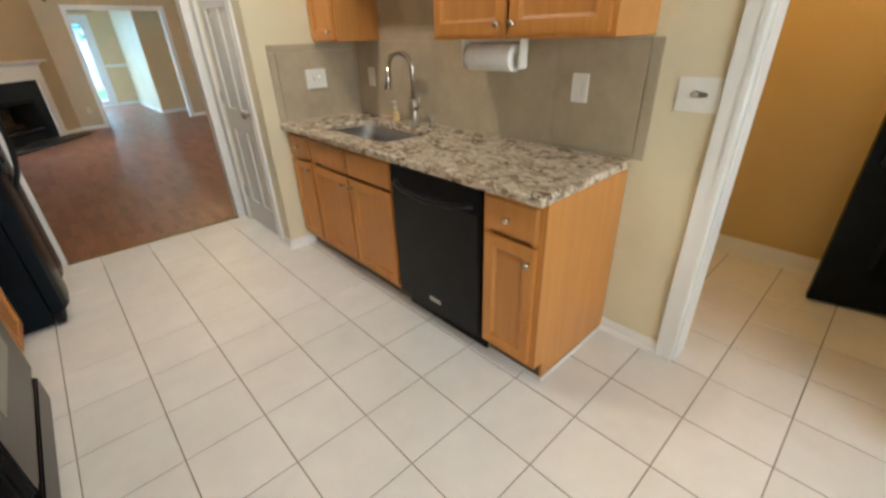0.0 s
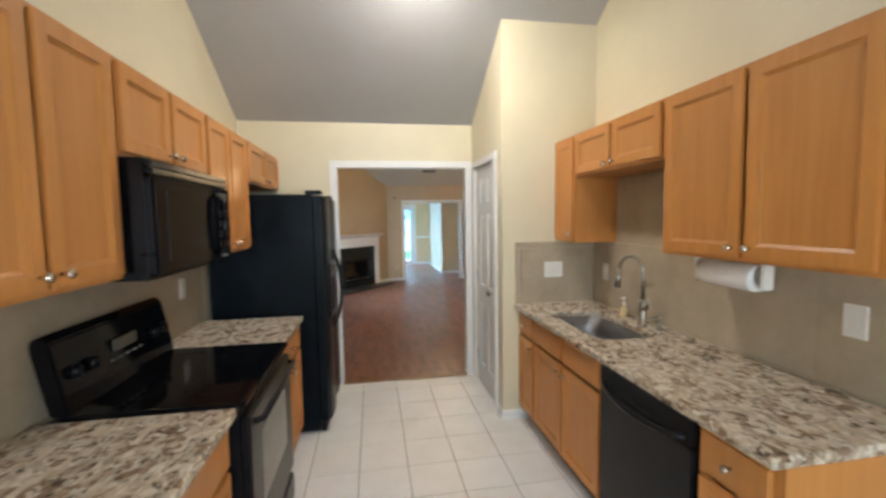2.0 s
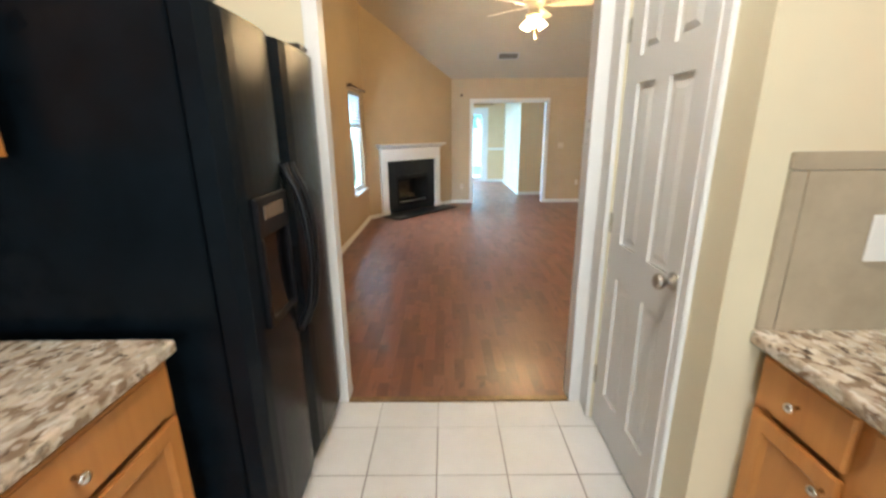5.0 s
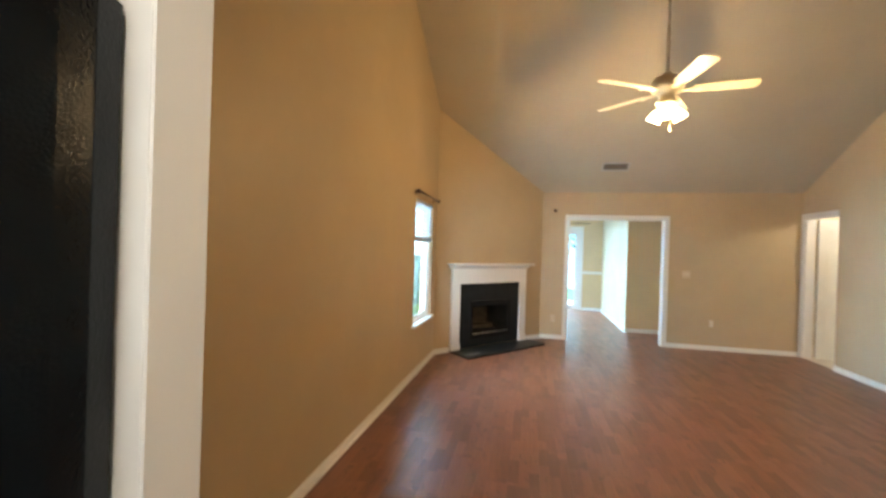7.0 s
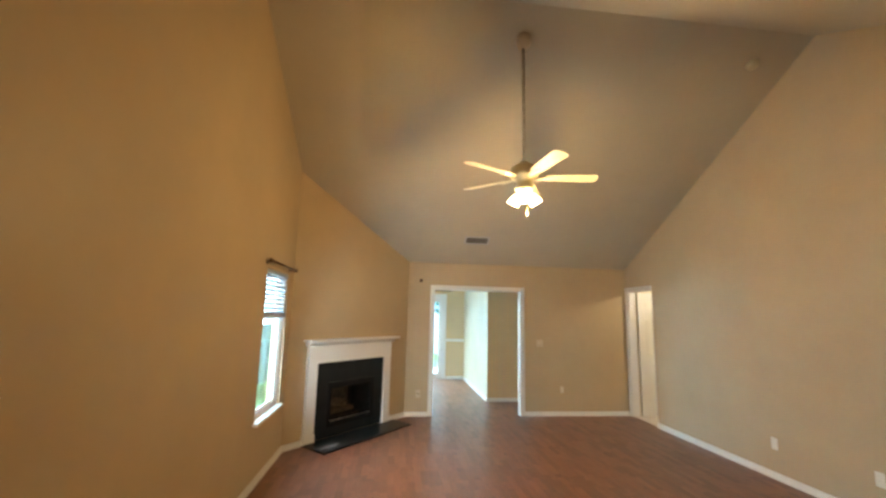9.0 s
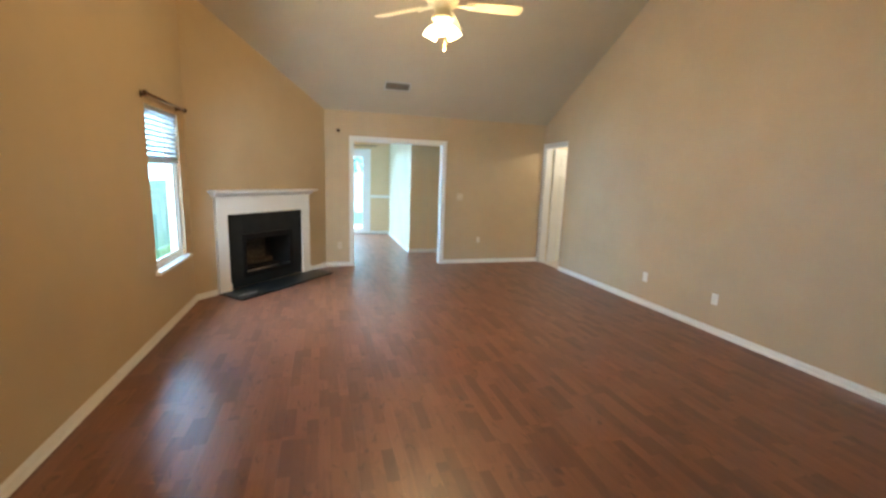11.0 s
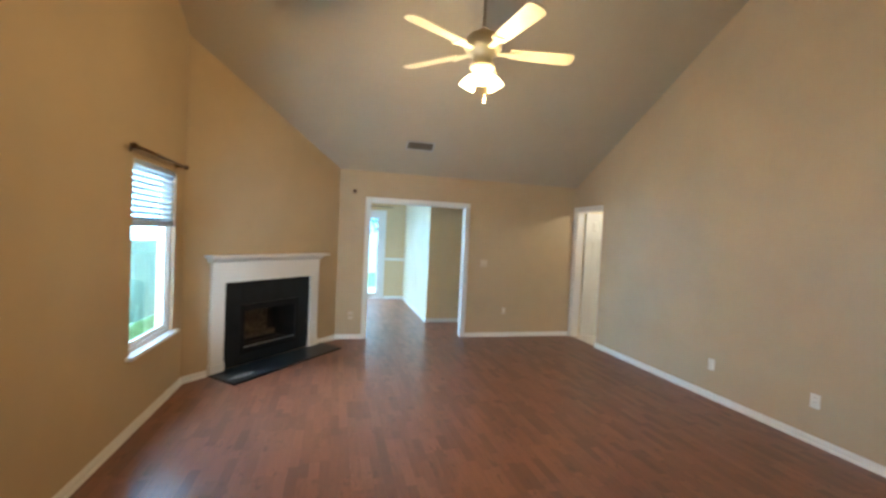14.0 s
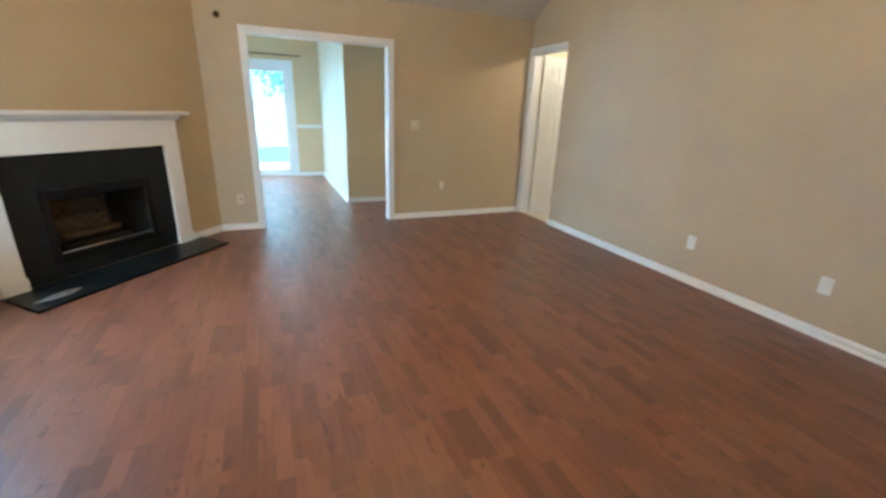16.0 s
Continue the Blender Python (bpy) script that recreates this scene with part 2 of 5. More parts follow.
M_OAKPANEL = wood_cabinet("honey_maple_panel", (0.46, 0.187, 0.046), (0.565, 0.250, 0.069))
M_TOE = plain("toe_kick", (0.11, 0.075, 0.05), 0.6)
M_GRANITE = granite_stone()
M_LAM = laminate_planks()
M_TILE = ceramic("floor_tile", (0.74, 0.705, 0.66), (0.83, 0.795, 0.75), 0.40, 3.5)
M_GROUT = plain("grout", (0.27, 0.21, 0.16), 0.9, 0, 0.5, 0.25, 4.0)
M_SPLASH = ceramic("backsplash_tile", (0.38, 0.31, 0.215), (0.48, 0.40, 0.285), 0.32, 6.0, 0.08)
M_BLACK = plain("black_enamel", (0.007, 0.007, 0.008), 0.28, 0, 0.20, 0.3)
M_FRIDGE = plain("black_textured_enamel", (0.004, 0.007, 0.010), 0.24, 0, 0.12, 0.25)
_nt = M_FRIDGE.node_tree
_n = node(_nt, "ShaderNodeTexVoronoi", Scale=230.0)
_nt.links.new(coords(_nt, world_space=True), _n.inputs["Vector"])
bump(_nt, _nt.nodes["Principled BSDF"], _n.outputs[0], 0.35, 0.001)
M_WORNBRASS = plain("worn_brass", (0.26, 0.17, 0.085), 0.45, 0.6, 0.5, 0.25, 25.0)
M_FAUCET = plain("brushed_bronze_nickel", (0.44, 0.40, 0.34), 0.30, 1.0, 0.5, 0.08, 30.0)
M_GLASSBLK = plain("black_glass", (0.004, 0.004, 0.005), 0.07, 0, 0.22, 0.3)
M_OVENGLASS = plain("oven_window", (0.10, 0.105, 0.085), 0.10, 0, 0.6, 0.2)
M_SINK = plain("worn_sink_steel", (0.36, 0.36, 0.36), 0.38, 1.0, 0.5, 0.12, 30.0)
M_STEEL = plain("brushed_steel", (0.55, 0.54, 0.52), 0.28, 1.0, 0.5, 0.08, 30.0)
M_NICKEL = plain("satin_nickel", (0.66, 0.62, 0.55), 0.22, 1.0, 0.5, 0.05, 30.0)
M_BRASS = plain("aged_brass", (0.62, 0.47, 0.24), 0.3, 1.0, 0.5, 0.1, 30.0)
M_PLASTIC = plain("white_plastic", (0.78, 0.76, 0.70), 0.35, 0, 0.5, 0.03)
M_PAPER = plain("paper", (0.85, 0.84, 0.81), 0.9, 0, 0.2, 0.04, 40.0)
M_SLATE = plain("black_slate", (0.007, 0.010, 0.012), 0.34, 0, 0.32, 0.4, 6.0)
M_SOOT = plain("sooty_firebox", (0.012, 0.010, 0.009), 0.8, 0, 0.3, 0.5, 8.0)
M_LOG = plain("ash_log", (0.075, 0.058, 0.042), 0.9, 0, 0.2, 0.4, 20.0)
M_ROD = plain("bronze_rod", (0.09, 0.045, 0.022), 0.35, 0.8)
M_BLIND = plain("white_vinyl_slat", (0.50, 0.54, 0.56), 0.45, 0, 0.4, 0.03)
M_BLIND.node_tree.nodes["Principled BSDF"].inputs["Transmission Weight"].default_value = 0.25
M_BLIND.node_tree.nodes["Principled BSDF"].inputs["Roughness"].default_value = 0.8
M_FAN = paint("fan_cream", (0.70, 0.63, 0.45), 0.35, 200.0, 0.03, 0.03)
# canopy and downrod: darker tan puts their shade above the light kit into colour
M_FANROD = plain("shaded_tan_metal", (0.52, 0.44, 0.32), 0.5, 0.1, 0.4, 0.1, 20.0)
M_GLASS = clear_glass("window_glass", (0.80, 0.95, 1.0))
M_BULBGLASS = glowing("lit_fan_glass", (1.0, 0.80, 0.45), 14.0)
M_DOME = glowing("lit_dome_glass", (1.0, 0.93, 0.80), 1.7)
M_RING = plain("burner_mark", (0.016, 0.016, 0.016), 0.12, 0, 0.5, 0.2)
M_VENT = plain("vent_slat", (0.17, 0.145, 0.115), 0.5)
M_GRASS = plain("grass", (0.16, 0.26, 0.12), 0.9, 0, 0.2, 0.4, 3.0)
M_LEAF = plain("leaves", (0.13, 0.26, 0.21), 0.7, 0, 0.3, 0.5, 3.0)
M_BARK = plain("bark", (0.10, 0.075, 0.05), 0.9, 0, 0.2, 0.3, 12.0)
M_FENCE = plain("weathered_fence", (0.76, 0.75, 0.72), 0.85, 0, 0.2, 0.2, 8.0)
M_CONCRETE = plain("patio_concrete", (0.66, 0.65, 0.62), 0.85, 0, 0.2, 0.12, 4.0)
M_SOAP = plain("amber_soap", (0.70, 0.53, 0.27), 0.15)
# strong glow for the added sky sheet outside the left window
M_SIDEGLOW = glowing("side_sky_glow", (0.38, 0.66, 1.0), 42.0)
M_HAZEFAR = glowing("pale_hazy_distance", (0.36, 0.66, 1.0), 2.6)
# grey-green carries the bluish shade and glow on the side fence
M_SIDEFENCE = plain("shaded_fence", (0.26, 0.38, 0.38), 0.8, 0, 0.2, 0.2, 6.0)


# ---------------------------------------------------------------- mesh helpers
def box_in(bm, x0, x1, y0, y1, z0, z1):
    v = [bm.verts.new(p) for p in ((x0, y0, z0), (x1, y0, z0), (x1, y1, z0), (x0, y1, z0), (x0, y0, z1), (x1, y0, z1), (x1, y1, z1), (x0, y1, z1))]
    for f in ((0, 3, 2, 1), (4, 5, 6, 7), (0, 1, 5, 4), (1, 2, 6, 5), (2, 3, 7, 6), (3, 0, 4, 7)):
        bm.faces.new([v[k] for k in f])
    return bm


def bevel(bm, w, seg=2):
    bmesh.ops.recalc_face_normals(bm, faces=bm.faces)
    bmesh.ops.bevel(bm, geom=bm.edges[:], offset=w, segments=seg, affect='EDGES', clamp_overlap=True)
    return bm


def box(x0, x1, y0, y1, z0, z1, bev=0.0, seg=2):
    bm = box_in(bmesh.new(), x0, x1, y0, y1, z0, z1)
    return bevel(bm, bev, seg) if bev else bm


def boxes(items, bev=0.0, seg=2):
    bm = bmesh.new()
    for it in items:
        box_in(bm, *it)
    return bevel(bm, bev, seg) if bev else bm


def prism_in(bm, pts, axis, a0, a1):
    """Extrude a convex outline; axis 'x': pts are (y, z); axis 'y': pts are (x, z); axis 'z': pts are (x, y)."""
    def at(p, a):
        return (a, p[0], p[1]) if axis == 'x' else (p[0], a, p[1]) if axis == 'y' else (p[0], p[1], a)
    lo = [bm.verts.new(at(p, a0)) for p in pts]
    hi = [bm.verts.new(at(p, a1)) for p in pts]
    bm.faces.new(lo)
    bm.faces.new(hi[::-1])
    n = len(pts)
    for k in range(n):
        bm.faces.new((lo[k], hi[k], hi[(k + 1) % n], lo[(k + 1) % n]))
    return bm


def prisms(items, axis, a0, a1):
    bm = bmesh.new()
    for pts in items:
        prism_in(bm, pts, axis, a0, a1)
    bmesh.ops.recalc_face_normals(bm, faces=bm.faces)
    return bm


def lathe_in(bm, prof, m=None, seg=16):
    """Turn a profile of (radius, height) round z."""
    m = m or Matrix()
    rings = []
    for r, h in prof:
        if r < 1e-5:
            rings.append([bm.verts.new(m @ Vector((0, 0, h)))])
        else:
            rings.append([bm.verts.new(m @ Vector((r * math.cos(2 * math.pi * k / seg), r * math.sin(2 * math.pi * k / seg), h))) for k in range(seg)])
    for a, c in zip(rings, rings[1:]):
        for k in range(seg):
            j = (k + 1) % seg
            if len(a) == 1 and len(c) > 1:
                f = bm.faces.new((a[0], c[j], c[k]))
            elif len(c) == 1 and len(a) > 1:
                f = bm.faces.new((a[k], a[j], c[0]))
            elif len(a) > 1:
                f = bm.faces.new((a[k], a[j], c[j], c[k]))
            else:
                continue
            f.smooth = True
    return bm


def lathe(prof, m=None, seg=16):
    bm = lathe_in(bmesh.new(), prof, m, seg)
    bmesh.ops.recalc_face_normals(bm, faces=bm.faces)
    return bm


def tube_in(bm, pts, r, seg=10):
    """A round bar along a line of points."""
    rings = []
    ps = [Vector(p) for p in pts]
    up = Vector((0.13, 0.21, 0.97))
    for k, p in enumerate(ps):
        d = (ps[min(k + 1, len(ps) - 1)] - ps[max(k - 1, 0)]).normalized()
        a = d.cross(up)
        a = a.normalized() if a.length > 1e-3 else d.orthogonal().normalized()
        c = d.cross(a)
        rr = r[k] if isinstance(r, (list, tuple)) else r
        rings.append([bm.verts.new(p + rr * (math.cos(2 * math.pi * j / seg) * a + math.sin(2 * math.pi * j / seg) * c)) for j in range(seg)])
    for a, c in zip(rings, rings[1:]):
        for k in range(seg):
            bm.faces.new((a[k], a[(k + 1) % seg], c[(k + 1) % seg], c[k])).smooth = True
    bm.faces.new(rings[0][::-1])
    bm.faces.new(rings[-1])
    return bm


def tube(pts, r, seg=10):
    bm = tube_in(bmesh.new(), pts, r, seg)
    bmesh.ops.recalc_face_normals(bm, faces=bm.faces)
    return bm


def mesh_of(name, bm, material):
    me = bpy.data.meshes.new(name)
    bm.to_mesh(me)
    bm.free()
    me.materials.append(material)
    return me


def part(name, bm, material, parent, label=""):
    ob = new(name, mesh_of(name, bm, material))
    ob.parent = parent
    return tagged(ob, label)


def thing(name, m, label, category, group="", kind=""):
    ob = new(name)
    ob.empty_display_size = 0.1
    ob.matrix_basis = m
    return tagged(ob, label, category, group, kind)


def solid(name, bm, material, label, category, kind="structure", m=None):
    ob = new(name, mesh_of(name, bm, material))
    if m:
        ob.matrix_basis = m
    return tagged(ob, label, category, "", kind)


# ---------------------------------------------------------------- plan
KL, KR = -0.66, 2.215                 # kitchen side walls
KB, KE = -1.40, 4.558                 # kitchen back wall, end wall
PX, PY = 1.465, 3.60                  # pantry box
LL, LR = -0.559, 4.582                 # living room side walls
LN, LF = 4.636, 11.135                 # living room near and far wall
RIDGE_Y, RIDGE_Z, PITCH = 7.60, 4.327, 0.545
DX, DY = 0.863, 9.518                  # ends of the corner wall: (LL, DY) and (DX, LF)


def lceil(y):
    return RIDGE_Z - PITCH * abs(y - RIDGE_Y)


def kceil(y):
    return 2.46 + 0.58 * (KE - y) if y > 1.6 else 2.46 + 0.58 * (KE - 1.6) - 0.55 * (1.6 - y)


def wall_along_y(name, x0, x1, spans, top, material, label):
    """A wall that runs along y, in stretches (y0, y1, z0 or None for the floor, z1 or None for the ceiling)."""
    items = []
    for y0, y1, z0, z1 in spans:
        items.append([(y0, z0 or 0), (y1, z0 or 0), (y1, z1 or top(y1)), (y0, z1 or top(y0))])
    return solid(name, prisms(items, 'x', x0, x1), material, label, "wall")


# ---- kitchen shell
kt = lambda y: kceil(y) + 0.06
wall_along_y("wall_kitchen_sink", KR, KR + 0.12, [(KB, 0.2, None, None), (0.2, 1.135, 2.055, None), (1.135, 1.6, None, None), (1.6, KE, None, None)], kt, M_KWALL,
             "pale yellow painted wall behind the sink counter")
wall_along_y("wall_kitchen_range", KL - 0.12, KL, [(KB, 1.6, None, None), (1.6, KE, None, None)], kt, M_KWALL, "pale yellow painted wall behind the range")
solid("wall_kitchen_back", boxes([(KL - 0.12, 0.0, KB - 0.12, KB, 0, 3.2), (1.7, KR + 0.12, KB - 0.12, KB, 0, 3.2), (0.0, 1.7, KB - 0.12, KB, 0, 0.9), (0.0, 1.7, KB - 0.12, KB, 2.1, 3.2)]),
      M_KWALL, "pale yellow painted wall with a wide window", "wall")
OX0, OX1, OZ = 0.184, 1.395, 2.05
solid("wall_kitchen_end", boxes([(KL - 0.12, OX0, KE, KE + 0.04, 0, 2.8), (OX1, LR + 0.12, KE, KE + 0.04, 0, 2.8), (OX0, OX1, KE, KE + 0.04, OZ, 2.8)]),
      M_KWALL, "pale yellow painted wall round the wide doorway", "wall")
solid("wall_living_near", boxes([(LL - 0.14, OX0, KE + 0.04, LN, 0, 2.75), (OX1, LR + 0.12, KE + 0.04, LN, 0, 2.75), (OX0, OX1, KE + 0.04, LN, OZ, 2.75)]),
      M_LWALL, "tan painted living room wall round the kitchen doorway", "wall")
PD0, PD1, PDZ = 3.785, 4.405, 2.03
solid("wall_pantry", boxes([(PX, PX + 0.1, PY, PD0, 0, 3.1), (PX, PX + 0.1, PD1, KE, 0, 2.56), (PX, PX + 0.1, PD0, PD1, PDZ, 2.58), (PX + 0.1, KR, PY, PY + 0.1, 0, 3.05)]),
      M_KWALL, "pale yellow painted pantry corner walls", "wall")
solid("wall_pantry_top", prisms([[(PD0, 2.58), (PD1, 2.58), (PD1, kceil(PD1)), (PD0, kceil(PD0))]], 'x', PX, PX + 0.1), M_KWALL, "pale yellow painted wall over the pantry door", "wall")
kc = []
for y0, y1 in ((KB - 0.12, 1.6), (1.6, KE)):
    kc.append([(y0, kceil(y0)), (y1, kceil(y1)), (y1, kceil(y1) + 0.1), (y0, kceil(y0) + 0.1)])
solid("ceiling_kitchen", prisms(kc, 'x', KL - 0.12, KR + 0.12), M_CEIL, "sloping grey-white textured kitchen ceiling", "ceiling")

# ---- living room shell
lt = lambda y: lceil(y) + 0.06
WY0, WY1, WZ0, WZ1 = 8.47, 9.28, 0.57, 1.975
wall_along_y("wall_living_left", LL - 0.14, LL, [(LN, RIDGE_Y, None, None), (RIDGE_Y, WY0, None, None), (WY0, WY1, None, WZ0), (WY0, WY1, WZ1, None), (WY1, 9.66, None, None)], lt, M_LWALL,
             "tan painted wall with one narrow window")
wall_along_y("wall_living_right", LR, LR + 0.12, [(LN, RIDGE_Y, None, None), (RIDGE_Y, 10.40, None, None), (10.40, 11.065, 2.02, None), (11.065, LF, None, None)], lt, M_LWALL,
             "long blank tan painted wall")
FO0, FO1, FOZ = 1.29, 2.722, 1.97
solid("wall_living_far", boxes([(0.70, FO0, LF, LF + 0.12, 0, 2.45), (FO1, LR + 0.12, LF, LF + 0.12, 0, 2.45), (FO0, FO1, LF, LF + 0.12, FOZ, 2.45)]), M_LWALL,
      "tan painted wall with a wide cased opening", "wall")
lc = []
for y0, y1 in ((LN - 0.06, RIDGE_Y), (RIDGE_Y, LF + 0.12)):
    lc.append([(y0, lceil(y0)), (y1, lceil(y1)), (y1, lceil(y1) + 0.1), (y0, lceil(y0) + 0.1)])
solid("ceiling_living", prisms(lc, 'x', LL - 0.14, LR + 0.12), M_LCEIL, "vaulted grey-white textured living room ceiling", "ceiling")

# corner wall with the fireplace: a frame of reference along it
DU = Vector((DX - LL, LF - DY, 0))
DLEN = DU.length
DU.normalize()
DM = Matrix.Translation((LL, DY, 0)) @ Matrix.Rotation(math.atan2(DU.y, DU.x), 4, 'Z')     # local x along the wall, local -y into the room
FB0, FB1, FBZ0, FBZ1 = 0.64, 1.41, 0.17, 0.65
cw = []
for a0, a1, z0, z1 in ((0, FB0, 0, None), (FB1, DLEN, 0, None), (FB0, FB1, 0, FBZ0), (FB0, FB1, FBZ1, None)):
    t0, t1 = [lceil(DY + a * DU.y) + 0.05 for a in (a0, a1)]
    cw.append([(a0, z0), (a1, z0), (a1, z1 or t1), (a0, z1 or t0)])
solid("wall_fireplace", prisms(cw, 'y', 0.0, 0.06), M_LWALL, "tan painted corner wall over the fireplace", "wall", m=DM)

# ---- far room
# paler kitchen paint here carries the daylight that falls on the side wall
solid("wall_far_side", boxes([(2.42, 2.52, 12.24, 14.85, 0, 2.5)]), M_KWALL, "far room side wall, paler cream standing in for daylight", "wall")
# lighter far-room paint brightens the nook in place of an unseen light
solid("wall_far_nook", boxes([(2.42, 4.7, 12.22, 12.24, 0, 2.5), (4.6, 4.7, LF + 0.12, 12.22, 0, 2.5)]), M_FARWALL, "nook wall in a lighter yellow-tan for its unseen light", "wall")
SX0, SX1, SZ = 0.16, 1.90, 2.0
solid("wall_far_back", boxes([(-1.0, SX0, 14.85, 14.97, 0, 2.5), (SX1, 2.52, 14.85, 14.97, 0, 2.5), (SX0, SX1, 14.85, 14.97, SZ, 2.5)]), M_FARWALL, "yellow painted wall round the sliding glass door", "wall")
# unseen wall; its opening is added to let fill light in
solid("wall_far_left", boxes([(-0.9, -0.78, LF + 0.12, 12.2, 0, 2.5), (-0.9, -0.78, 13.6, 14.85, 0, 2.5), (-0.9, -0.78, 12.2, 13.6, 0, 0.7), (-0.9, -0.78, 12.2, 13.6, 2.0, 2.5), (-0.9, 0.70, LF + 0.06, LF + 0.12, 0, 2.5)]), M_FARWALL,
      "unseen yellow painted wall with an opening added for daylight", "wall")
solid("ceiling_far", box(-0.9, 4.7, LF + 0.12, 14.97, 2.46, 2.56), M_CEIL, "flat white ceiling of the far room", "ceiling")

# ---- side room behind the open door
solid("wall_side_room", boxes([(6.2, 6.3, 8.6, 11.176, 0, 2.5), (4.68, 6.2, 8.5, 8.6, 0, 2.5), (4.702, 6.2, 11.076, 11.176, 0, 2.5)]), M_KWALL, "cream painted side room wall", "wall")
solid("ceiling_side_room", box(4.68, 6.3, 8.5, 11.6, 2.45, 2.55), M_CEIL, "flat white side room ceiling", "ceiling")
solid("floor_side_room", box(4.59, 6.3, 8.5, 11.6, -0.05, -0.002), M_TILE, "pale tile side room floor", "floor")

# ---- foyer
solid("wall_foyer", boxes([(3.6, 3.72, -1.0, 2.3, 0, 2.6), (2.335, 3.6, 2.2, 2.3, 0, 2.6), (2.335, 3.6, -1.1, -1.0, 0, 2.6)]), M_FWALL, "golden yellow painted foyer wall", "wall")
solid("ceiling_foyer", box(2.335, 3.72, -1.1, 2.3, 2.5, 2.6), M_CEIL, "flat white foyer ceiling", "ceiling")

# ---- subfloors
solid("floor_kitchen", box(KL - 0.12, 3.72, KB - 0.12, KE, -0.06, -0.004), M_GROUT, "cream ceramic tiles with tan grout", "floor")
solid("floor_living", boxes([(LL - 0.2, LR + 0.12, KE, LF + 0.12, -0.06, -0.006), (-0.9, 4.7, LF + 0.12, 14.97, -0.06, -0.006)]), M_TOE, "reddish brown three-strip laminate boards", "floor")


# ---------------------------------------------------------------- trim
def trim_piece(name, bm, label, m=None):
    return solid(name, bm, M_TRIM, label, "trim", m=m)


def baseboard(p0, p1, normal, h=0.064, t=0.012):
    """A run of baseboard along a wall from p0 to p1, standing out along normal."""
    a, b = Vector((*p0, 0)), Vector((*p1, 0))
    d = b - a
    m = Matrix.Translation(a) @ Matrix.Rotation(math.atan2(d.y, d.x), 4, 'Z')
    side = 1 if d.x * normal[1] - d.y * normal[0] > 0 else -1
    pts = [(0, 0), (side * t, 0), (side * t, h * 0.72), (side * t * 0.45, h), (0, h)]
    bm = bmesh.new()
    prism_in(bm, pts, 'x', 0, d.length)
    prism_in(bm, [(side * t, 0), (side * (t + 0.012), 0), (side * (t + 0.009), 0.012), (side * t, 0.018)], 'x', 0, d.length)
    bmesh.ops.recalc_face_normals(bm, faces=bm.faces)
    return solid("baseboard", bm, M_TRIM, "white painted baseboard with shoe moulding", "baseboard", m=m)


baseboard((LL, LN), (LL, DY), (1, 0))
baseboard((LR, LN), (LR, 10.40), (-1, 0))
baseboard((DX, LF), (FO0 - 0.065, LF), (0, -1))
baseboard((FO1 + 0.065, LF), (LR, LF), (0, -1))
baseboard((OX1 + 0.01, LN), (LR, LN), (0, 1))
baseboard((LL, LN), (OX0, LN), (0, 1))
DN = (DU.y, -DU.x)
baseboard((LL, DY), (LL + 0.255 * DU.x, DY + 0.255 * DU.y), DN)
baseboard((LL + 1.775 * DU.x, DY + 1.775 * DU.y), (DX, LF), DN)
baseboard((PX, PY), (PX, PD0 - 0.06), (-1, 0))
baseboard((PX - 0.012, PY), (1.665, PY), (0, -1))
baseboard((KR, 1.21), (KR, 1.505), (-1, 0))
baseboard((3.6, -1.0), (3.6, 2.2), (-1, 0), 0.11)
baseboard((2.42, 12.22), (2.42, 14.85), (-1, 0))
baseboard((2.41, 12.22), (4.6, 12.22), (0, -1))
baseboard((SX1 + 0.07, 14.85), (2.42, 14.85), (0, -1))
baseboard((6.2, 8.6), (6.2, 11.5), (-1, 0))


def casing(name, u0, u1, top, width, m, label, depth=0.018, sides=(True, True)):
    """Door casing in a local frame: u along the wall, -y out of it; two legs and a head, each stepped."""
    for k, (a, b) in enumerate(((u0 - width, u0), (u1, u1 + width))):
        if sides[k]:
            bm = boxes([(a, b, -depth, 0, 0, top)], 0.004)
            inner = (a + width * 0.62, b) if k == 0 else (a, a + width * 0.38)
            box_in(bm, inner[0] + 0.004, inner[1] - 0.004, -depth - 0.003, -depth + 0.002, 0, top - 0.004)
            trim_piece(name, bm, label, m)
    l = u0 - width if sides[0] else u0
    r = u1 + width if sides[1] else u1
    bm = boxes([(l, r, -depth, 0, top, top + width)], 0.004)
    box_in(bm, l + 0.02, r - 0.02, -depth - 0.005, -depth + 0.002, top + 0.004, top + width * 0.38)
    trim_piece(name, bm, label, m)


# kitchen to living room, kitchen side; jamb lining
casing("trim_doorway", OX0, OX1, OZ, 0.065, pose(0, KE, 0), "white painted door casing")
trim_piece("trim_jamb", boxes([(OX0 - 0.012, OX0 + 0.0015, KE - 0.019, LN, 0, OZ), (OX1 - 0.0015, OX1 + 0.012, KE - 0.019, LN, 0, OZ), (OX0, OX1, KE - 0.019, LN, OZ - 0.0015, OZ + 0.012)]), "white painted jamb lining")
casing("trim_far_opening", FO0, FO1, FOZ, 0.065, pose(0, LF, 0), "white painted casing of the wide opening")
trim_piece("trim_far_jamb", boxes([(FO0 - 0.012, FO0 + 0.008, LF, LF + 0.12, 0, FOZ), (FO1 - 0.008, FO1 + 0.012, LF, LF + 0.12, 0, FOZ), (FO0, FO1, LF, LF + 0.12, FOZ - 0.008, FOZ + 0.012)]),
           "white painted jamb lining")
casing("trim_foyer", -1.135, -0.2, 2.055, 0.08, pose(KR, 0, 0, 0, 0, -90), "white painted foyer doorway casing")
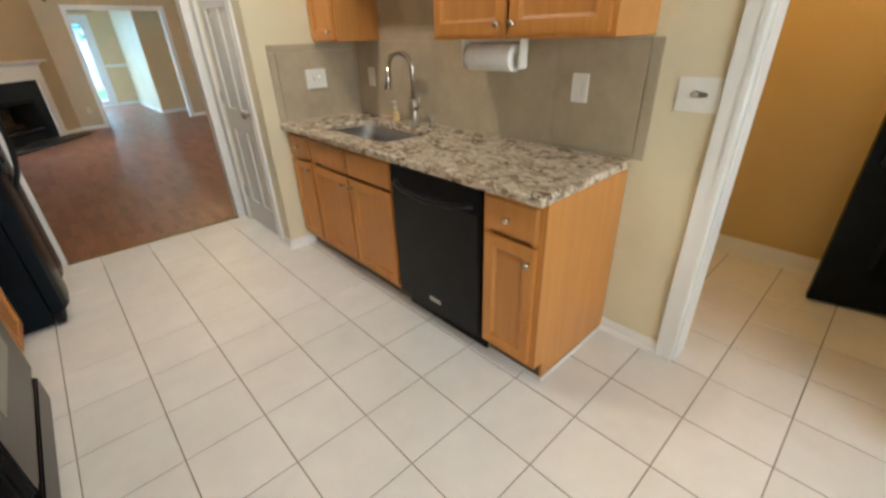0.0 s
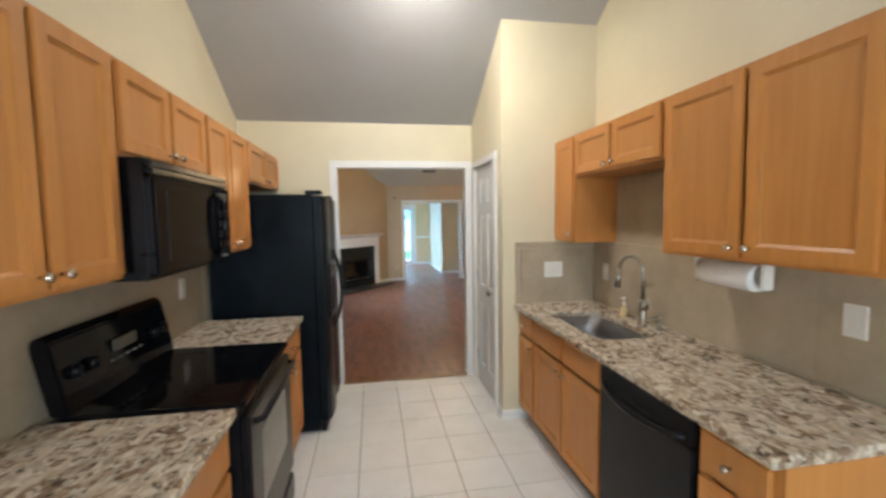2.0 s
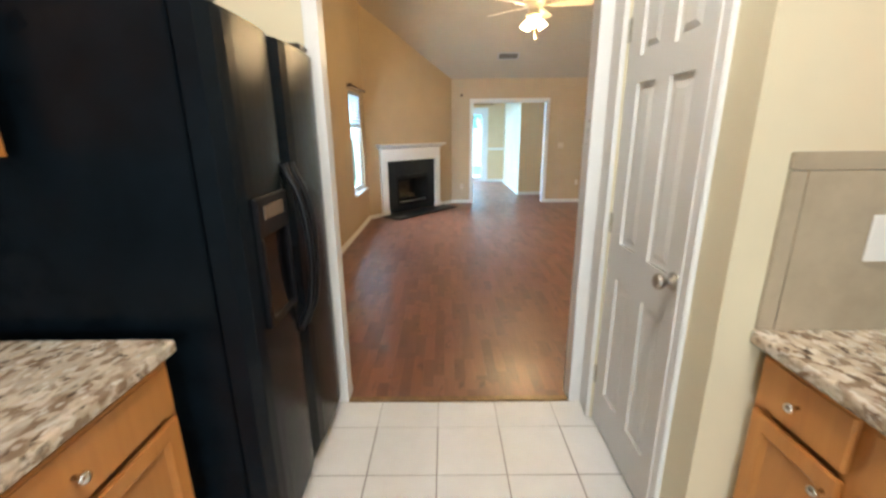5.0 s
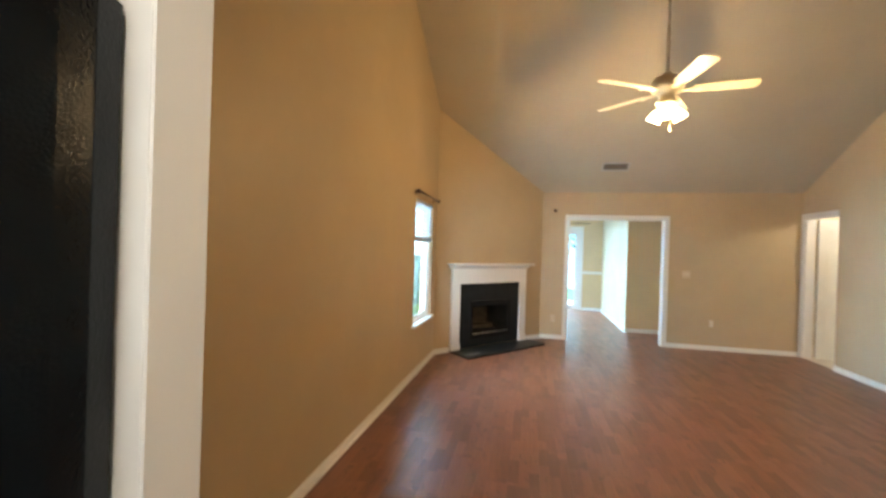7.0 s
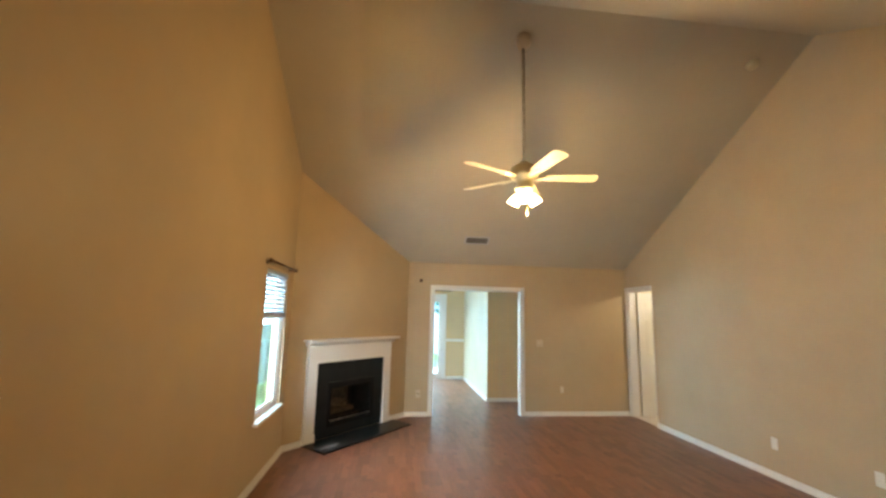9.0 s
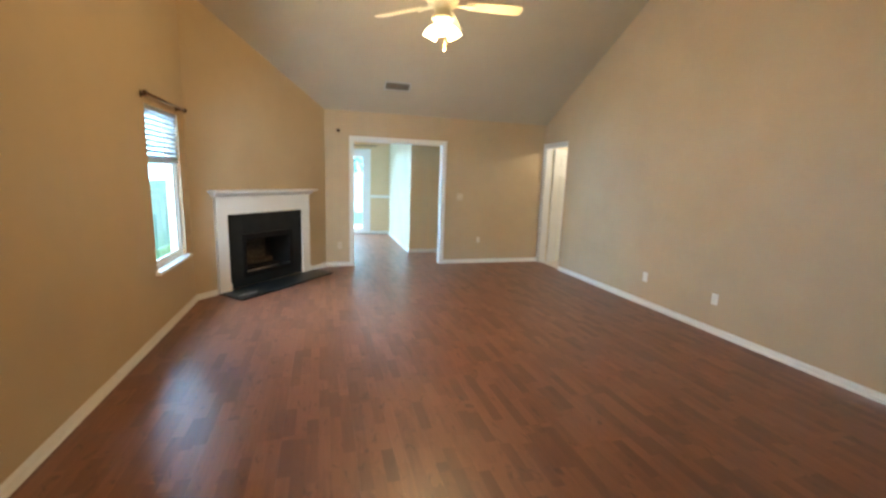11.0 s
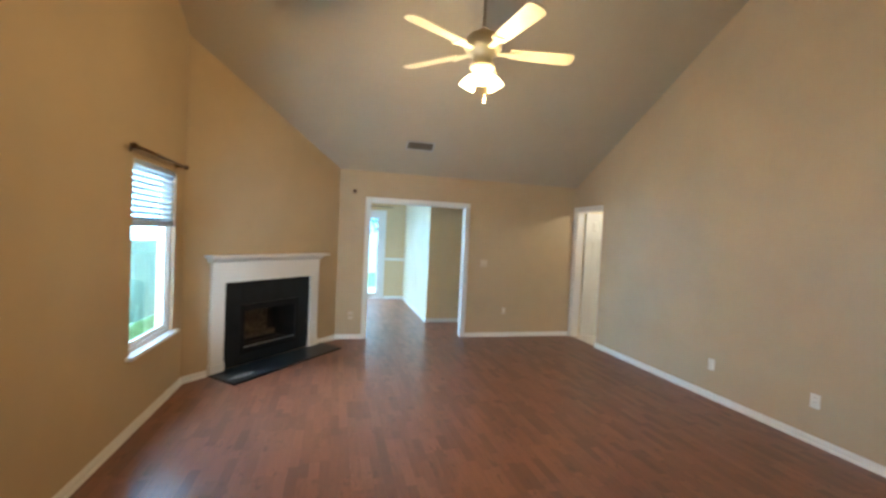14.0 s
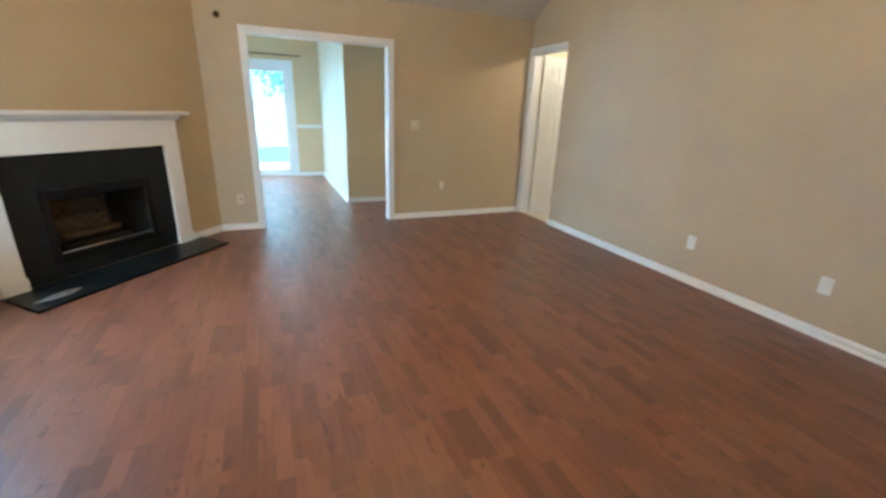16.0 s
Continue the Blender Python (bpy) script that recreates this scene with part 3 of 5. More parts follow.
trim_piece("trim_foyer_jamb", boxes([(KR, KR + 0.12, 1.125, 1.145, 0, 2.055), (KR, KR + 0.12, 0.19, 0.21, 0, 2.055), (KR, KR + 0.12, 0.2, 1.135, 2.045, 2.065)]), "white painted jamb lining")
casing("trim_pantry", -PD1, -PD0, PDZ, 0.06, pose(PX, 0, 0, 0, 0, -90), "white painted pantry door casing")
trim_piece("trim_pantry_stop", boxes([(PX + 0.045, PX + 0.1, PD0, PD0 + 0.012, 0, PDZ), (PX + 0.045, PX + 0.1, PD1 - 0.012, PD1, 0, PDZ)]), "white painted door stop")
casing("trim_side_door", -11.065, -10.40, 2.02, 0.066, pose(LR, 0, 0, 0, 0, -90), "painted side doorway casing", sides=(True, False))
trim_piece("trim_side_jamb", boxes([(LR, LR + 0.12, 11.050, 11.068, 0, 2.02), (LR, LR + 0.12, 10.40, 11.065, 2.01, 2.03)]), "painted side doorway jamb")
solid("threshold", boxes([(OX0, OX1, KE - 0.025, KE + 0.02, 0.0, 0.009)], 0.004), M_WORNBRASS, "worn metal threshold strip between tile and laminate", "threshold")
trim_piece("trim_chair_rail", boxes([(SX1 + 0.07, 2.42, 14.825, 14.85, 0.90, 0.96)], 0.006), "white painted chair rail")


trim_piece("trim_pantry_filler", boxes([(PX - 0.014, PX, PD1 + 0.0605, KE - 0.030, 0, PDZ + 0.06)], 0.003), "white painted filler board beside the pantry casing")

for q, (y, z, l) in enumerate(((4.568, 1.474, 0.016), (4.576, 1.438, 0.010), (4.574, 1.425, 0.010), (4.566, 1.404, 0.008), (4.584, 1.370, 0.010))):
    solid("jamb_nick", boxes([(OX1 - 0.003, OX1 - 0.0012, y - l / 2, y + l / 2, z - 0.0022, z + 0.0022)]), M_TOE, "small dark nick in the painted jamb", "nick")

# ---------------------------------------------------------------- doors
def six_panel(width, height, thick, raised=True):
    """A moulded six-panel leaf: x across, y through, z up, front at y = 0, as one mesh with sunk and raised fields."""
    st, mid = 0.11 * width / 0.62, 0.10 * width / 0.62
    c = (width - 2 * st - mid) / 2
    rows = [(0.10 * height, 0.39 * height), (0.47 * height, 0.79 * height), (0.84 * height, 0.945 * height)]
    bm = bmesh.new()
    xs = [(0, st), (st + c, st + c + mid), (width - st, width)]
    for x0, x1 in xs:
        box_in(bm, x0, x1, 0, thick, 0, height)
    zcuts = [0.0, *[z for r in rows for z in r], height]
    for x0, x1 in ((st, st + c), (st + c + mid, width - st)):
        for k in range(0, len(zcuts), 2):
            box_in(bm, x0, x1, 0, thick, zcuts[k], zcuts[k + 1])
    fields = []
    for x0, x1 in ((st, st + c), (st + c + mid, width - st)):
        for z0, z1 in rows:
            f = bmesh.new()
            box_in(f, x0, x1, 0.012, thick - 0.012, z0, z1)
            i, j = 0.022, 0.045
            for s, y_in, y_out in ((1, 0.012, 0.004), (-1, thick - 0.012, thick - 0.004)):
                lo = [f.verts.new((a, y_in - 0.0005 * s, b)) for a, b in ((x0 + i, z0 + i), (x1 - i, z0 + i), (x1 - i, z1 - i), (x0 + i, z1 - i))]
                hi = [f.verts.new((a, y_out, b)) for a, b in ((x0 + j, z0 + j), (x1 - j, z0 + j), (x1 - j, z1 - j), (x0 + j, z1 - j))]
                f.faces.new(hi)
                for k in range(4):
                    f.faces.new((lo[k], lo[(k + 1) % 4], hi[(k + 1) % 4], hi[k]))
            bmesh.ops.recalc_face_normals(f, faces=f.faces)
            fields.append(f)
    return bm, fields


KNOB = [(0.0, 0.0), (0.030, 0.0), (0.030, 0.006), (0.011, 0.010), (0.010, 0.028), (0.020, 0.034), (0.027, 0.046), (0.026, 0.056), (0.017, 0.064), (0.0, 0.066)]


def door_leaf(name, m, width, height, material, label, knob_x, metal, kind="structure", faces=(1,)):
    d = thing(name, m, label, "door", kind=kind)
    bm, fields = six_panel(width, height, 0.035)
    part("door_leaf", bm, material, d)
    for f in fields:
        part("panel", f, material, d)
    for s in faces:
        turn = pose(knob_x, 0 if s > 0 else 0.035, 0.94, 90 * s, 0, 0)
        part("door_knob", lathe(KNOB, turn), metal, d, "round metal door knob")
    return d


pd = door_leaf("door_pantry", pose(PX + 0.008, PD1 - 0.005, 0.012, 0, 0, -90), 0.61, 2.015, M_DOOR, "closed white six-panel pantry door with metal knob", 0.61 - 0.06, M_FAUCET)
for hz in (0.25, 1.02, 1.80):
    part("hinge", boxes([(-0.012, 0.016, -0.010, 0.002, hz - 0.045, hz + 0.045)], 0.003), M_NICKEL, pd, "small metal hinge")
door_leaf("door_side_room", pose(4.735, 11.030, 0.012, 0, 0, 1), 0.60, 1.995, M_DOOR, "open white six-panel door into the side room", 0.54, M_BRASS)

ed = thing("door_entry", pose(3.24, 0.80, 0.015, 0, 0, -76), "open black entry door with silver deadbolt and lockbox", "door", kind="structure")
bm, fields = six_panel(0.90, 2.03, 0.045)
part("door_leaf", bm, M_FRIDGE, ed)
for f in fields:
    part("panel", f, M_FRIDGE, ed)
part("door_knob", lathe(KNOB, pose(0.07, 0, 0.93, 90, 0, 0)), M_NICKEL, ed, "satin nickel door knob")
part("deadbolt", lathe([(0, 0), (0.034, 0), (0.034, 0.012), (0.026, 0.022), (0.012, 0.026), (0.012, 0.034), (0, 0.034)], pose(0.07, 0, 1.075, 90, 0, 0)), M_NICKEL, ed, "satin nickel deadbolt")
part("lockbox", boxes([(0.045, 0.105, -0.055, -0.018, 0.78, 0.87)], 0.008), M_BLACK, ed, "black key lockbox hanging on the knob")
part("key_tag", boxes([(0.072, 0.090, -0.062, -0.058, 0.80, 0.86)], 0.002), M_PAPER, ed, "white paper key tag")
part("tag_string", tube([(0.07, -0.04, 0.92), (0.078, -0.06, 0.89), (0.081, -0.06, 0.86)], 0.0015, 6), M_PAPER, ed)


# ---------------------------------------------------------------- cabinets: local x to the right seen from the front, front at y = 0, body behind
KNOB_S = [(0, 0), (0.006, 0), (0.005, 0.012), (0.008, 0.016), (0.0135, 0.020), (0.0140, 0.026), (0.010, 0.031), (0, 0.032)]
DT = 0.019


def knob_on(parent, x, z, y=-DT):
    part("knob", lathe(KNOB_S, pose(x, y, z, 90, 0, 0), 12), M_NICKEL, parent, "satin nickel round knob")


def framed_door(cab, x0, x1, z0, z1, knob=None):
    """A door with a mitred frame and a flat sunk panel."""
    r = 0.052
    bm = bmesh.new()
    outer = [(x0, z0), (x1, z0), (x1, z1), (x0, z1)]
    inner = [(x0 + r, z0 + r), (x1 - r, z0 + r), (x1 - r, z1 - r), (x0 + r, z1 - r)]
    of, inf, ob, inb = [[bm.verts.new((p[0], y, p[1])) for p in ring] for ring, y in ((outer, -DT), (inner, -DT), (outer, -0.001), (inner, -0.001))]
    for k in range(4):
        j = (k + 1) % 4
        for quad in ((of[k], of[j], inf[j], inf[k]), (ob[k], inb[k], inb[j], ob[j]), (of[k], ob[k], ob[j], of[j]), (inf[k], inf[j], inb[j], inb[k])):
            bm.faces.new(quad)
    bmesh.ops.recalc_face_normals(bm, faces=bm.faces)
    sharp = [e for e in bm.edges if e.calc_face_angle(0) > 0.5]
    bmesh.ops.bevel(bm, geom=sharp, offset=0.004, segments=2, affect='EDGES', clamp_overlap=True)
    door = part("cabinet_door", bm, M_OAK, cab)
    pb = bmesh.new()
    g = r - 0.003
    box_in(pb, x0 + g, x1 - g, -DT + 0.012, -0.002, z0 + g, z1 - g)
    s = r + 0.010
    lo = [(x0 + g, z0 + g), (x1 - g, z0 + g), (x1 - g, z1 - g), (x0 + g, z1 - g)]
    hi = [(x0 + s, z0 + s), (x1 - s, z0 + s), (x1 - s, z1 - s), (x0 + s, z1 - s)]
    va = [pb.verts.new((p[0], -DT + 0.003, p[1])) for p in lo]
    vb = [pb.verts.new((p[0], -DT + 0.0118, p[1])) for p in hi]
    for k in range(4):
        pb.faces.new((va[k], va[(k + 1) % 4], vb[(k + 1) % 4], vb[k]))
    bmesh.ops.recalc_face_normals(pb, faces=pb.faces)
    part("door_panel", pb, M_OAKPANEL, door)
    if knob:
        knob_on(door, *knob)
    return door


def drawer_front(cab, x0, x1, z0, z1, knobs=()):
    bm = box(x0, x1, -DT, -0.001, z0, z1, 0.006, 3)
    d = part("drawer_front", bm, M_OAKPANEL, cab)
    for x in knobs:
        knob_on(d, x, (z0 + z1) / 2)
    return d


def cabinet(m, w, z0, z1, depth, label, group, toe=False, body_top=0):
    cab = thing("base_cabinet" if toe else "wall_cabinet", m, label, "cabinet", group)
    lo = 0.10 if toe else z0
    part("carcass", box(0, w, 0.02, depth, lo, body_top or z1), M_OAKPANEL, cab)
    s = 0.036
    part("face_frame", boxes([(0, s, 0, 0.02, lo, z1), (w - s, w, 0, 0.02, lo, z1), (s, w - s, 0, 0.02, z1 - s, z1), (s, w - s, 0, 0.02, lo, lo + s)]), M_OAK, cab)
    if toe:
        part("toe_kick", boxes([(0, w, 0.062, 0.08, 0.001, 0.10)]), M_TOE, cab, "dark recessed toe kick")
    return cab


def doors_across(cab, w, z0, z1, n, knob_z, single_right=True, margin=0.018, gap=0.022):
    inner = w - 2 * margin
    dw = (inner - gap * (n - 1)) / n
    for k in range(n):
        x0 = margin + k * (dw + gap)
        if n == 1:
            kx = x0 + dw - 0.028 if single_right else x0 + 0.028
        else:
            kx = x0 + dw - 0.028 if k % 2 == 0 else x0 + 0.028
        framed_door(cab, x0, x0 + dw, z0, z1, (kx, knob_z))


SINKG, RANGEG = "cabinets along the sink wall", "cabinets along the range wall"
FX = 1.605                                   # face of the sink-side base cabinets
UX = 1.897                                   # face of the sink-side wall cabinets


def right_side(y_far, x):
    return pose(x, y_far, 0, 0, 0, -90)


def left_side(y_near, x):
    return pose(x, y_near, 0, 0, 0, 90)


TOPZ = 0.865
c = cabinet(right_side(1.80, FX), 0.29, 0, TOPZ, 0.60, "honey maple base cabinet with one drawer beside the dishwasher", SINKG, True)
drawer_front(c, 0.016, 0.274, 0.70, 0.845, (0.145,))
framed_door(c, 0.016, 0.274, 0.125, 0.68, (0.248, 0.615))
part("end_panel", boxes([(0.29, 0.302, 0.001, 0.602, 0.10, TOPZ), (0.29, 0.302, 0.062, 0.602, 0.001, 0.10)]), M_OAKPANEL, c)
part("shoe_moulding", boxes([(0.302, 0.314, 0.05, 0.602, 0.001, 0.018), (0.0, 0.314, 0.046, 0.06, 0.001, 0.018)], 0.004), M_TRIM, c, "white shoe moulding at the foot")
c = cabinet(right_side(3.29, FX), 0.88, 0, TOPZ, 0.60, "honey maple sink cabinet with two doors and false fronts", SINKG, True, 0.66)
drawer_front(c, 0.018, 0.428, 0.70, 0.845)
drawer_front(c, 0.452, 0.862, 0.70, 0.845)
framed_door(c, 0.018, 0.428, 0.125, 0.68, (0.40, 0.63))
framed_door(c, 0.452, 0.862, 0.125, 0.68, (0.48, 0.63))
c = cabinet(right_side(3.59, FX), 0.30, 0, TOPZ, 0.60, "narrow honey maple base cabinet with drawer beside the pantry", SINKG, True)
drawer_front(c, 0.016, 0.284, 0.70, 0.845, (0.15,))
framed_door(c, 0.016, 0.284, 0.125, 0.68, (0.256, 0.63))
c = cabinet(right_side(2.392, UX), 0.902, 1.385, 2.13, 0.318, "large two-door honey maple wall cabinet over the counter", SINKG)
doors_across(c, 0.902, 1.40, 2.115, 2, 1.44)
c = cabinet(right_side(3.288, UX), 0.894, 1.84, 2.13, 0.318, "short two-door honey maple wall cabinet over the sink", SINKG)
doors_across(c, 0.894, 1.855, 2.115, 2, 1.885)
c = cabinet(right_side(3.598, UX), 0.308, 1.385, 2.13, 0.318, "narrow honey maple wall cabinet beside the pantry wall", SINKG)
doors_across(c, 0.308, 1.40, 2.115, 1, 1.44)

LX, LU = -0.045, -0.342
c = cabinet(left_side(1.43, LX), 0.69, 0, TOPZ, 0.60, "honey maple base cabinet with drawer at the end of the run", RANGEG, True)
drawer_front(c, 0.018, 0.672, 0.70, 0.845, (0.345,))
framed_door(c, 0.018, 0.334, 0.125, 0.68, (0.306, 0.63))
framed_door(c, 0.356, 0.672, 0.125, 0.68, (0.384, 0.63))
c = cabinet(left_side(2.905, LX), 0.665, 0, TOPZ, 0.60, "honey maple base cabinet between range and refrigerator", RANGEG, True)
drawer_front(c, 0.018, 0.647, 0.70, 0.845, (0.333,))
framed_door(c, 0.018, 0.322, 0.125, 0.68, (0.294, 0.63))
framed_door(c, 0.344, 0.647, 0.125, 0.68, (0.372, 0.63))
c = cabinet(left_side(1.44, LU), 0.69, 1.385, 2.13, 0.316, "two-door honey maple wall cabinet at the end of the run", RANGEG)
doors_across(c, 0.69, 1.40, 2.115, 2, 1.44)
c = cabinet(left_side(2.132, LU), 0.762, 1.80, 2.13, 0.316, "short two-door honey maple wall cabinet over the microwave", RANGEG)
doors_across(c, 0.762, 1.815, 2.115, 2, 1.845)
c = cabinet(left_side(2.896, LU), 0.70, 1.385, 2.13, 0.316, "two-door honey maple wall cabinet beside the refrigerator", RANGEG)
doors_across(c, 0.70, 1.40, 2.115, 2, 1.44)
c = cabinet(left_side(3.60, LU), 0.95, 1.835, 2.13, 0.316, "short two-door honey maple wall cabinet over the refrigerator", RANGEG)
doors_across(c, 0.95, 1.85, 2.115, 2, 1.88)


# ---------------------------------------------------------------- countertops
def slab(items, name, label):
    bm = boxes(items)
    bmesh.ops.remove_doubles(bm, verts=bm.verts, dist=1e-5)
    ob = solid(name, bm, M_GRANITE, label, "countertop", kind="thing")
    mod = ob.modifiers.new("edge", 'BEVEL')
    mod.width, mod.segments, mod.limit_method = 0.009, 3, 'ANGLE'
    return ob


def sink_top():
    """The long top with a rounded opening for the sink."""
    x0, x1, y0, y1, zb, zt = 1.556, 2.204, 1.492, 3.599, 0.866, 0.905
    hx0, hx1, hy0, hy1, r = 1.685, 2.045, 2.585, 3.255, 0.09
    hole = []
    for cx, cy, a0 in ((hx1 - r, hy1 - r, 0), (hx0 + r, hy1 - r, 90), (hx0 + r, hy0 + r, 180), (hx1 - r, hy0 + r, 270)):
        for k in range(7):
            a = radians(a0 + 15 * k)
            hole.append((cx + r * math.cos(a), cy + r * math.sin(a)))
    outer = []
    n = len(hole)
    cx, cy = (hx0 + hx1) / 2, (hy0 + hy1) / 2
    corners = [(x1, y1), (x0, y1), (x0, y0), (x1, y0)]
    bm = bmesh.new()
    for zz, flip in ((zt, False), (zb, True)):
        hv = [bm.verts.new((*p, zz)) for p in hole]
        cv = [bm.verts.new((*p, zz)) for p in corners]
        for q in range(4):
            seg = hv[q * 7:q * 7 + 7]
            nxt = hv[((q + 1) * 7) % n]
            for k in range(6):
                f = (cv[q], seg[k], seg[k + 1])
                bm.faces.new(f[::-1] if not flip else f)
            f = (cv[q], seg[6], nxt, cv[(q + 1) % 4])
            bm.faces.new(f[::-1] if not flip else f)
        if flip:
            ring_b, out_b = hv, cv
        else:
            ring_t, out_t = hv, cv
    for k in range(n):
        bm.faces.new((ring_t[k], ring_t[(k + 1) % n], ring_b[(k + 1) % n], ring_b[k]))
    for k in range(4):
        bm.faces.new((out_t[k], out_b[k], out_b[(k + 1) % 4], out_t[(k + 1) % 4]))
    bmesh.ops.recalc_face_normals(bm, faces=bm.faces)
    ob = solid("countertop", bm, M_GRANITE, "brown and cream granite countertop with an undermount sink opening", "countertop", kind="thing")
    mod = ob.modifiers.new("edge", 'BEVEL')
    mod.width, mod.segments, mod.limit_method, mod.angle_limit = 0.008, 3, 'ANGLE', radians(50)
    # bowl
    s = thing("sink", pose(cx, cy, 0.70), "brushed stainless undermount single-bowl sink", "sink")
    b = bmesh.new()
    rows = []
    for scale, z in ((1.03, 0.166), (1.0, 0.160), (0.985, 0.06), (0.95, 0.015), (0.88, 0.0)):
        rows.append([b.verts.new(((p[0] - cx) * scale, (p[1] - cy) * scale, z)) for p in hole])
    for ra, rb in zip(rows, rows[1:]):
        for k in range(n):
            b.faces.new((ra[k], rb[k], rb[(k + 1) % n], ra[(k + 1) % n])).smooth = True
    b.faces.new(rows[-1][::-1])
    part("bowl", b, M_SINK, s)
    part("drain", lathe([(0, 0.001), (0.03, 0.001), (0.042, 0.006), (0.045, 0.002), (0.045, 0.0)]), M_NICKEL, s, "round metal drain")


sink_top()
slab([(-0.648, -0.003, 1.41, 2.124, 0.866, 0.905)], "countertop", "brown and cream granite countertop at the end of the run")
slab([(-0.648, -0.003, 2.902, 3.572, 0.866, 0.905)], "countertop", "brown and cream granite countertop between range and refrigerator")


# ---------------------------------------------------------------- backsplash
def backsplash(name, m, length, border_left, border_right, top_border, label, trim_to=None):
    """Tiles up a wall: local x along it, -y out of it."""
    b = thing(name, m, label, "backsplash", kind="structure")
    z0, z1 = 0.906, 1.378
    x0 = 0.048 if border_left else 0.0
    x1 = length - (0.048 if border_right else 0.0)
    n = max(1, round((x1 - x0) / 0.46))
    w = (x1 - x0) / n
    zt = z1 - (0.045 if top_border else 0.0)
    for k in range(n):
        part("tile", boxes([(x0 + k * w + 0.0003, x0 + (k + 1) * w - 0.0003, -0.009, 0, z0, zt)], 0.0006, 1), M_SPLASH, b)
    if top_border:
        part("border_tile", boxes([(0, length if not trim_to else trim_to, -0.011, 0, zt + 0.0015, z1)], 0.003), M_SPLASH, b)
        if trim_to:
            part("tile", boxes([(trim_to + 0.001, length, -0.009, 0, zt + 0.0015, z1)], 0.001, 1), M_SPLASH, b)
    if border_left:
        part("border_tile", boxes([(0, 0.046, -0.011, 0, z0, zt)], 0.003), M_SPLASH, b)
    if border_right:
        part("border_tile", boxes([(length - 0.046, length, -0.011, 0, z0, z1)], 0.003), M_SPLASH, b)
    return b


backsplash("backsplash", pose(KR, 3.588, 0, 0, 0, -90), 2.142, False, True, False, "taupe ceramic backsplash tiles behind the sink counter")
backsplash("backsplash", pose(1.565, PY, 0), 0.64, True, False, True, "taupe ceramic backsplash tiles on the pantry wall", 0.33)
backsplash("backsplash", pose(KL, 1.42, 0, 0, 0, 90), 2.16, True, False, False, "taupe ceramic backsplash tiles behind the range")
solid("wall_sink_alcove", boxes([(KR - 0.006, KR, 2.40, 3.28, 1.379, 1.84)], 0.001), M_SPLASH, "taupe ceramic tile above the sink", "backsplash")


# ---------------------------------------------------------------- wall plates
M_TANPLATE = plain("painted_over_plate", (0.60, 0.50, 0.36), 0.45, 0, 0.4, 0.05)
def wall_plate(name, m, w, h, label, inserts, plate=M_PLASTIC):
    p = thing(name, m, label, "outlet" if "outlet" in name else "switch", "wall plates")
    part("cover_plate", boxes([(-w / 2, w / 2, -0.006, 0, -h / 2, h / 2)], 0.0025), plate, p)
    for kind, x in inserts:
        if kind == "rocker":
            part("rocker", boxes([(x - 0.0165, x + 0.0165, -0.010, -0.005, -0.033, 0.033)], 0.003), M_PLASTIC, p)
        elif kind == "toggle":
            part("toggle", boxes([(x - 0.005, x + 0.005, -0.020, -0.005, -0.004, 0.016)], 0.002), M_PLASTIC, p)
        elif kind == "knob":
            part("dimmer_lever", boxes([(x - 0.022, x + 0.022, -0.014, -0.005, -0.012, 0.012)], 0.005), M_PLASTIC, p)
            part("toggle", boxes([(x + 0.004, x + 0.034, -0.020, -0.012, -0.006, 0.010)], 0.003), M_STEEL, p, "small grey lever")
        elif kind == "jack":
            part("jack", lathe([(0, 0.016), (0.006, 0.016), (0.007, 0.006), (0.012, 0.006), (0.012, 0.004)], pose(x, 0, 0, 90, 0, 0), 14), M_ROD, p, "small dark cable jack")
        else:
            for z in (-0.020, 0.020):
                part("socket", lathe([(0, 0.009), (0.015, 0.009), (0.0165, 0.006), (0.0165, 0.004)], pose(x, 0, z, 90, 0, 0), 14), M_PLASTIC, p)
    return p


wall_plate("wall_outlet", pose(2.205, 1.775, 1.178, 0, 0, -90), 0.082, 0.122, "cream two-socket outlet on the backsplash", (("rocker", 0),))
wall_plate("wall_outlet", pose(2.205, 3.405, 1.155, 0, 0, -90), 0.075, 0.122, "cream outlet on the backsplash beside the sink", (("socket", 0),))
wall_plate("wall_switch", pose(1.870, PY - 0.010, 1.162), 0.150, 0.122, "white double switch plate on the backsplash", (("toggle", -0.023), ("toggle", 0.023)))
wall_plate("wall_switch", pose(KR, 1.292, 1.182, 0, 0, -90), 0.15, 0.122, "large white switch plate beside the foyer doorway", (("knob", 0),))
wall_plate("wall_outlet", pose(KL + 0.010, 1.757, 1.182, 0, 0, 90), 0.078, 0.125, "white outlet plate above the end countertop", (("rocker", 0),))
wall_plate("wall_outlet", pose(KL + 0.010, 3.283, 1.172, 0, 0, 90), 0.072, 0.122, "cream outlet plate beside the refrigerator", (("rocker", 0),))
wall_plate("wall_switch", pose(3.047, LF, 1.137), 0.115, 0.115, "cream double switch plate beside the wide opening", (("toggle", -0.02), ("toggle", 0.02)), M_TANPLATE)
wall_plate("wall_outlet", pose(3.413, LF, 0.403), 0.07, 0.115, "tan outlet plate on the far wall", (("socket", 0),), M_TANPLATE)
wall_plate("wall_outlet", pose(1.073, LF, 0.335), 0.07, 0.115, "tan cable plate with a dark jack beside the fireplace", (("jack", 0),), M_TANPLATE)
